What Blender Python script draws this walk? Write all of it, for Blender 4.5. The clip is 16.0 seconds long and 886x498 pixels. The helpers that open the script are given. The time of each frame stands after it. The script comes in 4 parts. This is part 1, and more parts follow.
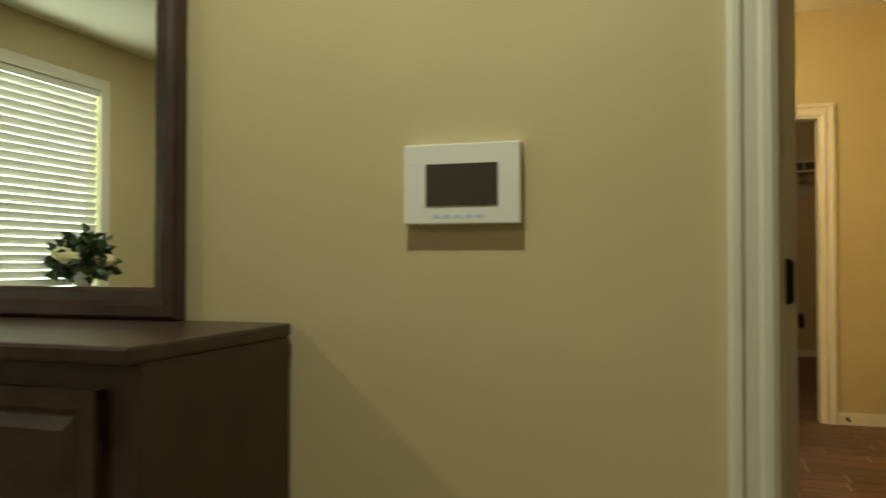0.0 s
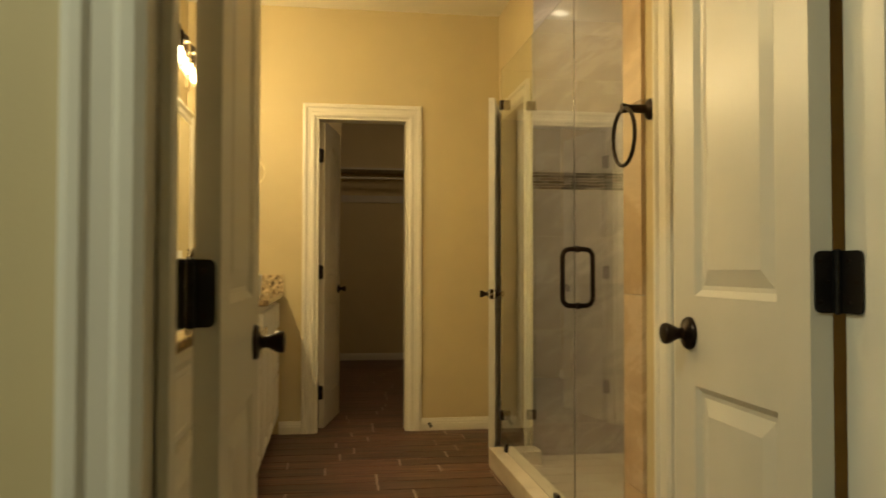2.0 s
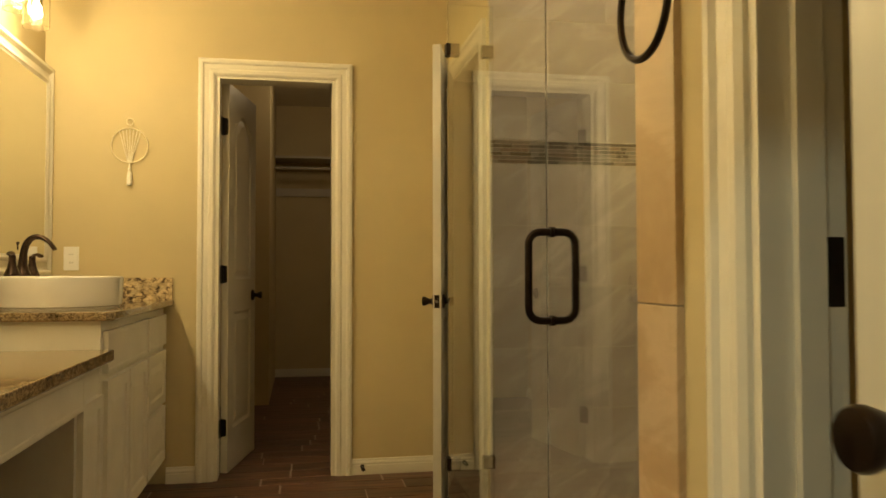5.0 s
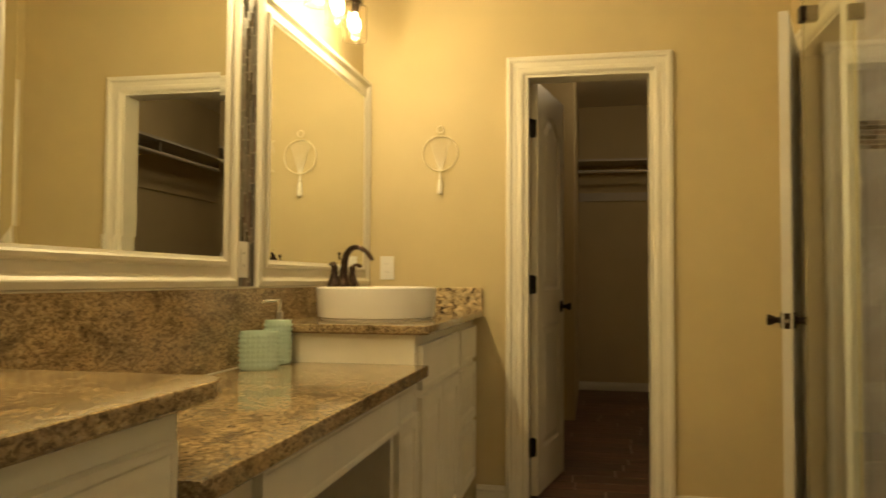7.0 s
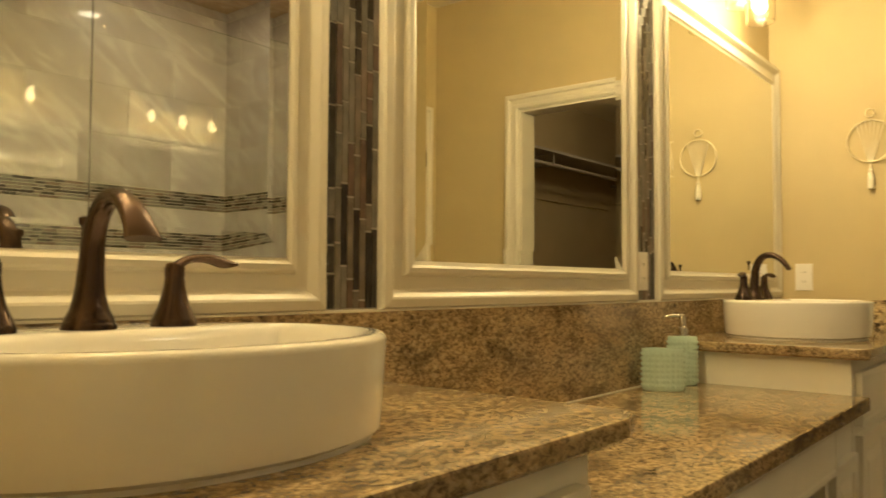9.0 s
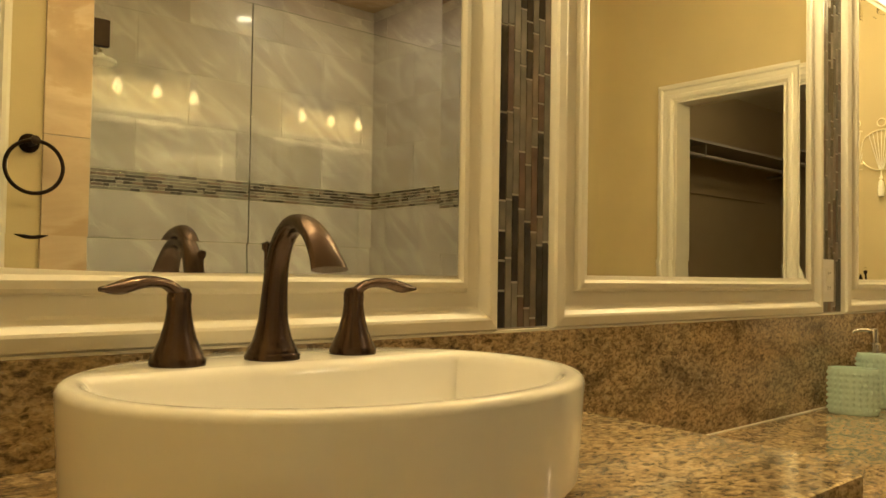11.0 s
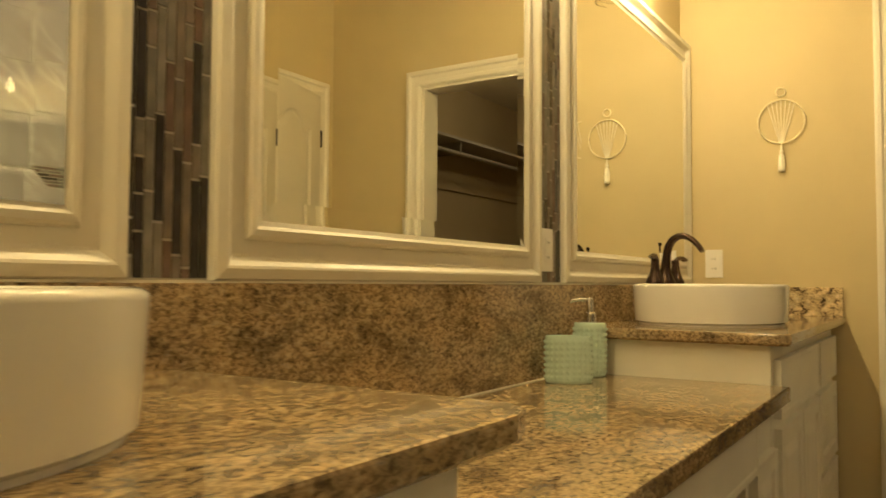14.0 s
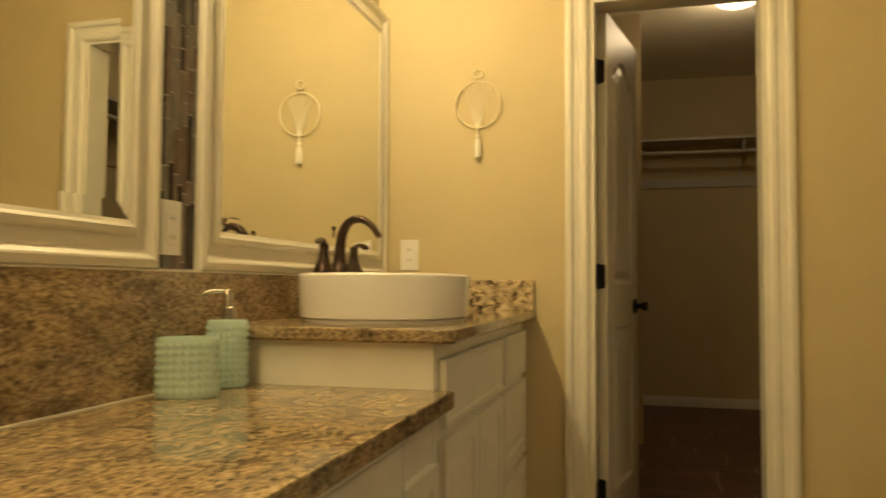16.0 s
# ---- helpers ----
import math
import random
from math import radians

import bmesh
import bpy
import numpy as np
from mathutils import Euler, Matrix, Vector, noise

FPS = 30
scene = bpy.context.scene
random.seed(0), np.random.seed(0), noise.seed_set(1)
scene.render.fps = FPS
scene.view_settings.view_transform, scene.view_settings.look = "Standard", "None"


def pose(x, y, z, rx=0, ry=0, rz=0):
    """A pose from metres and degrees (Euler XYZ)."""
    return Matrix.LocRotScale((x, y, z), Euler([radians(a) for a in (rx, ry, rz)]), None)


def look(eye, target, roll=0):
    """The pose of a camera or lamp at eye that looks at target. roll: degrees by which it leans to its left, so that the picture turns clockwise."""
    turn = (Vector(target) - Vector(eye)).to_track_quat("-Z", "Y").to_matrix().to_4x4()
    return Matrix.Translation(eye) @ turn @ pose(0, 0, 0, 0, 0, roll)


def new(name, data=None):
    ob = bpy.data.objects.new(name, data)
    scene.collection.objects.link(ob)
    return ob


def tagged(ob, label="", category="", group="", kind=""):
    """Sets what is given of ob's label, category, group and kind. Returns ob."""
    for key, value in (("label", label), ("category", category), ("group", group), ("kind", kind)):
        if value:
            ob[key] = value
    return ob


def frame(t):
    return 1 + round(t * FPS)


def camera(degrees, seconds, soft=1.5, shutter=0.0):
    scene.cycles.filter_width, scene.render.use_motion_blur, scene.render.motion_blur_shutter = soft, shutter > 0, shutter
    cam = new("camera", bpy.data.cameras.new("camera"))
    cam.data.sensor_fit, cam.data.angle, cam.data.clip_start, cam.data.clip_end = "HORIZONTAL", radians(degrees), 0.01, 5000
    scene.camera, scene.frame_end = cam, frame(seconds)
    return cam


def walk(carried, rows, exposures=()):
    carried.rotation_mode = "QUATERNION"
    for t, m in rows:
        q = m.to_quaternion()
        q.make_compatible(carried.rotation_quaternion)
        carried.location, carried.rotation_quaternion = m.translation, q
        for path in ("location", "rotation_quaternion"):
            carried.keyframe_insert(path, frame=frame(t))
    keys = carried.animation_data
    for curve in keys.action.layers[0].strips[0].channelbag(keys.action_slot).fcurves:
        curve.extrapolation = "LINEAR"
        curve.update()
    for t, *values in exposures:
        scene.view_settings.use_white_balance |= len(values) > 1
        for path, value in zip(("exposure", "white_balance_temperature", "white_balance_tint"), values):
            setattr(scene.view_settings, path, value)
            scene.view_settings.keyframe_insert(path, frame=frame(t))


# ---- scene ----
cam = camera(59.5, 16.0, shutter=0.4)
PATH = [
    (0, (0.146, 0.038, 1.057), (-0.456, 1.945, 1.094), 0.0),
    (0.5, (0.233, 0.165, 1.05), (-0.127, 2.131, 1.09), 0.4),
    (1, (0.325, 0.304, 1.039), (0.216, 2.301, 1.085), 0.6),
    (1.5, (0.4, 0.488, 1.053), (0.508, 2.484, 1.101), 0.0),
    (2, (0.496, 0.64, 1.054), (0.781, 2.619, 1.105), 0.1),
    (2.5, (0.596, 0.797, 1.05), (1.009, 2.753, 1.106), -0.1),
    (3, (0.684, 0.958, 1.051), (1.148, 2.903, 1.104), -0.3),
    (5.5, (0.811, 1.777, 1.025), (1.082, 3.757, 1.099), 0.1),
    (6, (0.793, 1.858, 1.031), (0.859, 3.856, 1.11), 0.2),
    (6.5, (0.756, 1.934, 1.046), (0.612, 3.927, 1.123), 0.2),
    (7, (0.717, 1.999, 1.05), (0.337, 3.961, 1.13), 0.3),
    (7.5, (0.693, 2.059, 1.057), (0.067, 3.957, 1.137), 0.3),
    (8, (0.665, 2.093, 1.057), (-0.199, 3.895, 1.138), 0.4),
    (8.5, (0.641, 2.112, 1.058), (-0.439, 3.793, 1.142), 0.5),
    (9, (0.625, 2.123, 1.072), (-0.637, 3.672, 1.161), 0.3),
    (9.5, (0.611, 2.121, 1.106), (-0.794, 3.542, 1.172), 0.8),
    (10, (0.594, 2.115, 1.121), (-0.92, 3.418, 1.179), 0.9),
    (12.5, (0.443, 2.212, 1.092), (-0.965, 3.63, 1.171), 1.6),
    (13, (0.451, 2.255, 1.073), (-0.819, 3.798, 1.164), 1.3),
    (13.5, (0.472, 2.319, 1.044), (-0.686, 3.946, 1.138), 0.9),
    (14, (0.509, 2.409, 1.021), (-0.572, 4.089, 1.11), 0.3),
    (14.5, (0.529, 2.537, 1.001), (-0.47, 4.267, 1.093), 0.1),
    (15, (0.541, 2.658, 0.998), (-0.351, 4.446, 1.087), 0.2),
    (15.5, (0.549, 2.77, 0.994), (-0.187, 4.628, 1.085), 0.1),
    (16, (0.573, 2.877, 0.995), (0.078, 4.813, 1.088), 0.3),
]
walk(cam, [(t, look(eye, target, roll)) for t, eye, target, roll in PATH],
     exposures=[(0.0, 0.06), (5.5, 0.07), (9.5, 0.16), (13.0, 0.14), (14.5, 0.11), (16.0, 0.11)])

# ---- world and large lights ----
world = bpy.data.worlds.new("world")
scene.world = world
world.use_nodes = True
_sky = world.node_tree.nodes.new("ShaderNodeTexSky")
_sky.sky_type, _sky.sun_disc = "NISHITA", False
_sky.sun_elevation, _sky.sun_rotation = radians(40), radians(200)
world.node_tree.links.new(_sky.outputs[0], world.node_tree.nodes["Background"].inputs[0])
world.node_tree.nodes["Background"].inputs[1].default_value = 0.05


def lamp(name, kind, at, watts, colour, size=0.1, aim=None):
    d = bpy.data.lights.new(name, kind)
    d.energy, d.color = watts, colour
    if kind == "AREA":
        d.shape, d.size = "DISK", size
    elif kind == "SPOT":
        d.shadow_soft_size, d.spot_size, d.spot_blend = size, radians(130), 0.6
    else:
        d.shadow_soft_size = size
    ob = new(name, d)
    ob.matrix_world = look(at, aim) if aim else Matrix.Translation(at)
    return ob


WARM = (1.0, 0.765, 0.345)
BULB_W, SHOWER_W, CLOSET_W, BED_W = 4.2, 3.3, 5.7, 21.5

# ---- the plan ----
XM = -0.41            # wall with the mirrors
YB0, YB1 = 1.515, 1.655   # wall between bedroom and bathroom
YF0, YF1 = 5.695, 5.815   # wall of the closet door
CEIL = 2.745
XR = 1.385             # short wall beside the entry
XT = 1.60             # wall of the second door
SH_Y0, SH_Y1, SH_X1 = 2.89, 4.80, 2.52   # shower
DX0, DX1, DH = 0.279, 1.245, 2.05           # entry opening
CX0, CX1 = 0.395, 0.995                   # closet opening
TY0, TY1 = 4.93, 5.56                     # second door's opening


# ---- materials ----
def material(name, colour, rough=0.5, metal=0.0, spec=0.5, noise_scale=0.0, noise_amount=0.0, bump=0.0, bump_scale=200.0, coat=0.0,
             stain=0.0, stain_scale=2.0, random_amount=0.0):
    m = bpy.data.materials.new(name)
    m.use_nodes = True
    nt = m.node_tree
    b = nt.nodes["Principled BSDF"]
    b.inputs["Base Color"].default_value = (*colour, 1)
    b.inputs["Roughness"].default_value = rough
    b.inputs["Metallic"].default_value = metal
    b.inputs["Specular IOR Level"].default_value = spec
    b.inputs["Coat Weight"].default_value = coat
    b.inputs["Coat Roughness"].default_value = 0.1
    tc = nt.nodes.new("ShaderNodeTexCoord")
    col = None
    for scale, amount in ((noise_scale, noise_amount), (stain_scale, stain)):
        if amount > 0:
            n = nt.nodes.new("ShaderNodeTexNoise")
            n.inputs["Scale"].default_value, n.inputs["Detail"].default_value = scale, 6
            nt.links.new(tc.outputs["Object"], n.inputs["Vector"])
            mp = nt.nodes.new("ShaderNodeMapRange")
            mp.inputs[1].default_value, mp.inputs[2].default_value = 0.3, 0.7
            mp.inputs[3].default_value, mp.inputs[4].default_value = 1 - amount, 1 + amount
            nt.links.new(n.outputs["Fac"], mp.inputs[0])
            mx = nt.nodes.new("ShaderNodeMix")
            mx.data_type, mx.blend_type = "RGBA", "MULTIPLY"
            mx.inputs[0].default_value = 1
            if col:
                nt.links.new(col, mx.inputs[6])
            else:
                mx.inputs[6].default_value = (*colour, 1)
            nt.links.new(mp.outputs[0], mx.inputs[7])
            col = mx.outputs[2]
    if random_amount > 0:
        oi = nt.nodes.new("ShaderNodeObjectInfo")
        mp = nt.nodes.new("ShaderNodeMapRange")
        mp.inputs[3].default_value, mp.inputs[4].default_value = 1 - random_amount, 1 + random_amount
        nt.links.new(oi.outputs["Random"], mp.inputs[0])
        mx = nt.nodes.new("ShaderNodeMix")
        mx.data_type, mx.blend_type = "RGBA", "MULTIPLY"
        mx.inputs[0].default_value = 1
        if col:
            nt.links.new(col, mx.inputs[6])
        else:
            mx.inputs[6].default_value = (*colour, 1)
        nt.links.new(mp.outputs[0], mx.inputs[7])
        col = mx.outputs[2]
    if col:
        nt.links.new(col, b.inputs["Base Color"])
    if bump > 0:
        n = nt.nodes.new("ShaderNodeTexNoise")
        n.inputs["Scale"].default_value, n.inputs["Detail"].default_value = bump_scale, 4
        nt.links.new(tc.outputs["Object"], n.inputs["Vector"])
        bp = nt.nodes.new("ShaderNodeBump")
        bp.inputs["Strength"].default_value, bp.inputs["Distance"].default_value = bump, 0.002
        nt.links.new(n.outputs["Fac"], bp.inputs["Height"])
        nt.links.new(bp.outputs[0], b.inputs["Normal"])
    return m


def ramp_node(nt, stops):
    r = nt.nodes.new("ShaderNodeValToRGB")
    el = r.color_ramp.elements
    el[0].position, el[0].color = stops[0][0], (*stops[0][1], 1)
    el[1].position, el[1].color = stops[-1][0], (*stops[-1][1], 1)
    for p, c in stops[1:-1]:
        e = el.new(p)
        e.color = (*c, 1)
    return r


def granite_material(name, stops, grain=105):
    m = material(name, (0.4, 0.3, 0.18), 0.075, spec=0.5)
    nt = m.node_tree
    b = nt.nodes["Principled BSDF"]
    tc = next(n for n in nt.nodes if n.type == "TEX_COORD")
    flow = nt.nodes.new("ShaderNodeMapping")
    flow.inputs["Scale"].default_value = (1.0, 0.62, 1.25)
    flow.inputs["Rotation"].default_value = (0.25, 0.1, 0.35)
    nt.links.new(tc.outputs["Object"], flow.inputs["Vector"])
    warp = nt.nodes.new("ShaderNodeTexNoise")
    warp.inputs["Scale"].default_value, warp.inputs["Detail"].default_value, warp.inputs["Distortion"].default_value = grain, 9, 0.5
    warp.inputs["Roughness"].default_value = 0.68
    nt.links.new(flow.outputs[0], warp.inputs["Vector"])
    r1 = ramp_node(nt, stops)
    nt.links.new(warp.outputs["Fac"], r1.inputs[0])
    v = nt.nodes.new("ShaderNodeTexVoronoi")
    v.inputs["Scale"].default_value = 240
    nt.links.new(tc.outputs["Object"], v.inputs["Vector"])
    r2 = ramp_node(nt, [(0.0, (0.42, 0.40, 0.38)), (0.30, (0.94, 0.94, 0.94)), (1.0, (1.22, 1.19, 1.12))])
    nt.links.new(v.outputs["Color"], r2.inputs[0])
    big = nt.nodes.new("ShaderNodeTexNoise")
    big.inputs["Scale"].default_value, big.inputs["Detail"].default_value, big.inputs["Distortion"].default_value = 16, 5, 0.8
    nt.links.new(flow.outputs[0], big.inputs["Vector"])
    r3 = ramp_node(nt, [(0.32, (0.50, 0.48, 0.47)), (0.46, (0.90, 0.89, 0.87)), (0.64, (1.16, 1.12, 1.06))])
    nt.links.new(big.outputs["Fac"], r3.inputs[0])
    out = r1.outputs[0]
    for r in (r2, r3):
        mx = nt.nodes.new("ShaderNodeMix")
        mx.data_type, mx.blend_type = "RGBA", "MULTIPLY"
        mx.inputs[0].default_value = 1
        nt.links.new(out, mx.inputs[6])
        nt.links.new(r.outputs[0], mx.inputs[7])
        out = mx.outputs[2]
    nt.links.new(out, b.inputs["Base Color"])
    return m


def veined_tile_material(name, stops, rough=0.4):
    m = material(name, (0.5, 0.45, 0.4), rough, coat=0.5)
    nt = m.node_tree
    b = nt.nodes["Principled BSDF"]
    b.inputs["Coat Roughness"].default_value = 0.05
    tc = next(n for n in nt.nodes if n.type == "TEX_COORD")
    oi = nt.nodes.new("ShaderNodeObjectInfo")
    add = nt.nodes.new("ShaderNodeVectorMath")
    sc = nt.nodes.new("ShaderNodeVectorMath")
    sc.operation = "SCALE"
    sc.inputs[0].default_value = (7.0, 3.0, 5.0)
    nt.links.new(oi.outputs["Random"], sc.inputs["Scale"])
    nt.links.new(tc.outputs["Object"], add.inputs[0])
    nt.links.new(sc.outputs[0], add.inputs[1])
    turned, drawn = nt.nodes.new("ShaderNodeMapping"), nt.nodes.new("ShaderNodeMapping")
    turned.inputs["Rotation"].default_value = (0, radians(38), 0)
    drawn.inputs["Scale"].default_value = (0.8, 1.0, 2.6)
    nt.links.new(add.outputs[0], turned.inputs["Vector"])
    nt.links.new(turned.outputs[0], drawn.inputs["Vector"])
    n = nt.nodes.new("ShaderNodeTexNoise")
    n.inputs["Scale"].default_value, n.inputs["Detail"].default_value, n.inputs["Distortion"].default_value = 2.4, 9, 0.5
    n.inputs["Roughness"].default_value = 0.58
    nt.links.new(drawn.outputs[0], n.inputs["Vector"])
    r = ramp_node(nt, stops)
    nt.links.new(n.outputs["Fac"], r.inputs[0])
    mp = nt.nodes.new("ShaderNodeMapRange")
    mp.inputs[3].default_value, mp.inputs[4].default_value = 0.86, 1.12
    nt.links.new(oi.outputs["Random"], mp.inputs[0])
    mx = nt.nodes.new("ShaderNodeMix")
    mx.data_type, mx.blend_type = "RGBA", "MULTIPLY"
    mx.inputs[0].default_value = 1
    nt.links.new(r.outputs[0], mx.inputs[6])
    nt.links.new(mp.outputs[0], mx.inputs[7])
    nt.links.new(mx.outputs[2], b.inputs["Base Color"])
    return m


def plank_material():
    m = material("wood_look_plank", (0.1, 0.05, 0.03), 0.42)
    nt = m.node_tree
    b = nt.nodes["Principled BSDF"]
    tc = next(n for n in nt.nodes if n.type == "TEX_COORD")
    oi = nt.nodes.new("ShaderNodeObjectInfo")
    mapping = nt.nodes.new("ShaderNodeMapping")
    mapping.inputs["Scale"].default_value = (2.2, 26, 10)
    nt.links.new(tc.outputs["Object"], mapping.inputs["Vector"])
    sc = nt.nodes.new("ShaderNodeVectorMath")
    sc.operation = "SCALE"
    sc.inputs[0].default_value = (31.0, 17.0, 5.0)
    nt.links.new(oi.outputs["Random"], sc.inputs["Scale"])
    nt.links.new(sc.outputs[0], mapping.inputs["Location"])
    n = nt.nodes.new("ShaderNodeTexNoise")
    n.inputs["Scale"].default_value, n.inputs["Detail"].default_value, n.inputs["Distortion"].default_value = 1.5, 8, 0.8
    nt.links.new(mapping.outputs[0], n.inputs["Vector"])
    r = ramp_node(nt, [(0.28, (0.045, 0.022, 0.015)), (0.5, (0.105, 0.05, 0.032)), (0.7, (0.17, 0.085, 0.05))])
    nt.links.new(n.outputs["Fac"], r.inputs[0])
    mp = nt.nodes.new("ShaderNodeMapRange")
    mp.inputs[3].default_value, mp.inputs[4].default_value = 0.7, 1.25
    nt.links.new(oi.outputs["Random"], mp.inputs[0])
    mx = nt.nodes.new("ShaderNodeMix")
    mx.data_type, mx.blend_type = "RGBA", "MULTIPLY"
    mx.inputs[0].default_value = 1
    nt.links.new(r.outputs[0], mx.inputs[6])
    nt.links.new(mp.outputs[0], mx.inputs[7])
    nt.links.new(mx.outputs[2], b.inputs["Base Color"])
    bp = nt.nodes.new("ShaderNodeBump")
    bp.inputs["Strength"].default_value, bp.inputs["Distance"].default_value = 0.25, 0.001
    nt.links.new(n.outputs["Fac"], bp.inputs["Height"])
    nt.links.new(bp.outputs[0], b.inputs["Normal"])
    return m


def glass_material(name, colour, rough=0.0):
    m = material(name, colour, rough)
    b = m.node_tree.nodes["Principled BSDF"]
    b.inputs["Transmission Weight"].default_value = 1.0
    b.inputs["IOR"].default_value = 1.45
    return m


def emitter(name, colour, strength):
    m = material(name, colour, 0.4)
    b = m.node_tree.nodes["Principled BSDF"]
    b.inputs["Emission Color"].default_value = (*colour, 1)
    b.inputs["Emission Strength"].default_value = strength
    return m


PAINT = material("beige_wall_paint", (0.570, 0.474, 0.278), 0.6, spec=0.3, noise_scale=3, noise_amount=0.03, bump=0.14, bump_scale=190, stain=0.03, stain_scale=0.8)
CEILING_PAINT = material("ceiling_paint", (0.80, 0.75, 0.62), 0.8, spec=0.2, noise_scale=4, noise_amount=0.03, bump=0.4, bump_scale=120)
TRIM = material("cream_trim_paint", (0.74, 0.70, 0.60), 0.35, noise_scale=6, noise_amount=0.025, bump=0.1, bump_scale=90)
DOOR = material("cream_door_paint", (0.62, 0.58, 0.49), 0.32, noise_scale=5, noise_amount=0.03, bump=0.12, bump_scale=70)
CABINET = material("cream_cabinet_paint", (0.799, 0.767, 0.67), 0.38, noise_scale=7, noise_amount=0.04, bump=0.12, bump_scale=90)
BRONZE = material("oil_rubbed_bronze", (0.028, 0.018, 0.013), 0.34, metal=0.85, noise_scale=14, noise_amount=0.3, bump=0.06, bump_scale=60)
FAUCET = material("brushed_bronze", (0.080, 0.052, 0.040), 0.26, metal=0.9, noise_scale=9, noise_amount=0.35, bump=0.05, bump_scale=120)
BLACK = material("black_metal", (0.018, 0.015, 0.013), 0.4, metal=0.6, noise_scale=30, noise_amount=0.2)
CERAMIC = material("white_ceramic", (0.82, 0.80, 0.765), 0.08, coat=0.5, noise_scale=3, noise_amount=0.012)
MINT = material("mint_ceramic", (0.50, 0.66, 0.58), 0.12, coat=0.5, noise_scale=20, noise_amount=0.05)
CHROME = material("brushed_nickel", (0.62, 0.58, 0.52), 0.22, metal=1.0)
PLASTIC = material("white_plastic", (0.82, 0.80, 0.76), 0.35, noise_scale=8, noise_amount=0.01)
DARK = material("dark_slot", (0.02, 0.018, 0.016), 0.5)
SCREEN = material("dark_screen", (0.055, 0.050, 0.042), 0.16)
ICON = material("pale_blue_print", (0.55, 0.62, 0.80), 0.4)
MIRROR = material("mirror_silver", (0.86, 0.88, 0.85), 0.0, metal=1.0)
GRANITE = granite_material("granite", [(0.33, (0.070, 0.055, 0.042)), (0.415, (0.190, 0.140, 0.090)), (0.48, (0.305, 0.226, 0.132)), (0.55, (0.405, 0.310, 0.182)), (0.62, (0.495, 0.400, 0.258)), (0.71, (0.380, 0.330, 0.260))])
BLOTCHED = granite_material("blotched_granite", [(0.36, (0.040, 0.032, 0.028)), (0.43, (0.130, 0.095, 0.065)), (0.475, (0.46, 0.36, 0.22)), (0.55, (0.60, 0.49, 0.31)), (0.64, (0.66, 0.56, 0.40)), (0.72, (0.50, 0.42, 0.31))], 34)
PLANK = plank_material()
TILE = veined_tile_material("grey_stone_tile", [(0.3, (0.33, 0.295, 0.281)), (0.46, (0.38, 0.345, 0.335)), (0.52, (0.425, 0.39, 0.378)), (0.55, (0.49, 0.455, 0.443)), (0.60, (0.42, 0.38, 0.367)), (0.7, (0.39, 0.35, 0.335))])
EDGE_TILE = veined_tile_material("tan_edge_tile", [(0.3, (0.40, 0.275, 0.16)), (0.5, (0.50, 0.36, 0.22)), (0.56, (0.60, 0.46, 0.31)), (0.7, (0.50, 0.37, 0.24))])
CURB_STONE = veined_tile_material("cream_curb_stone", [(0.3, (0.55, 0.47, 0.36)), (0.5, (0.66, 0.58, 0.46)), (0.7, (0.72, 0.66, 0.55))])
GROUT = material("grey_grout", (0.50, 0.46, 0.40), 0.8, noise_scale=40, noise_amount=0.15)
GROUT_LIGHT = material("light_grout", (0.40, 0.33, 0.27), 0.8, noise_scale=40, noise_amount=0.15)
MOSAIC = [material("mosaic_%s" % n, c, r, noise_scale=25, noise_amount=0.3, random_amount=0.2) for n, c, r in
          (("dark_glass", (0.045, 0.038, 0.035), 0.10), ("grey_slate", (0.175, 0.16, 0.14), 0.45), ("brown_slate", (0.135, 0.085, 0.064), 0.5),
           ("taupe", (0.18, 0.145, 0.12), 0.35))]
GLASS = glass_material("clear_glass", (0.96, 0.99, 0.97))
SHADE = glass_material("clear_shade_glass", (1.0, 0.98, 0.95), 0.02)
BULB = emitter("glowing_bulb", (1.0, 0.76, 0.42), 45.0)
DISC = emitter("lamp_disc", (1.0, 0.88, 0.66), 7.0)
ESPRESSO = material("espresso_wood", (0.045, 0.022, 0.016), 0.32, noise_scale=12, noise_amount=0.3, bump=0.08, bump_scale=60, stain=0.15, stain_scale=3)
CARPET = material("tan_carpet", (0.40, 0.33, 0.24), 0.95, noise_scale=120, noise_amount=0.25, bump=1.0, bump_scale=400)
BLIND = material("white_blind", (0.80, 0.78, 0.70), 0.5, noise_scale=8, noise_amount=0.03)
WIRE = material("white_wire", (0.50, 0.46, 0.38), 0.4, noise_scale=8, noise_amount=0.04)
GOLD = material("pale_gold_metal", (0.90, 0.82, 0.60), 0.3, metal=0.4, noise_scale=20, noise_amount=0.15)
CORD = material("cream_cord", (0.88, 0.84, 0.72), 0.8, noise_scale=60, noise_amount=0.1)
LEAF = material("leaf_green", (0.06, 0.10, 0.04), 0.5, noise_scale=10, noise_amount=0.3, random_amount=0.3)
PETAL = material("cream_petal", (0.75, 0.66, 0.42), 0.6, noise_scale=20, noise_amount=0.15)


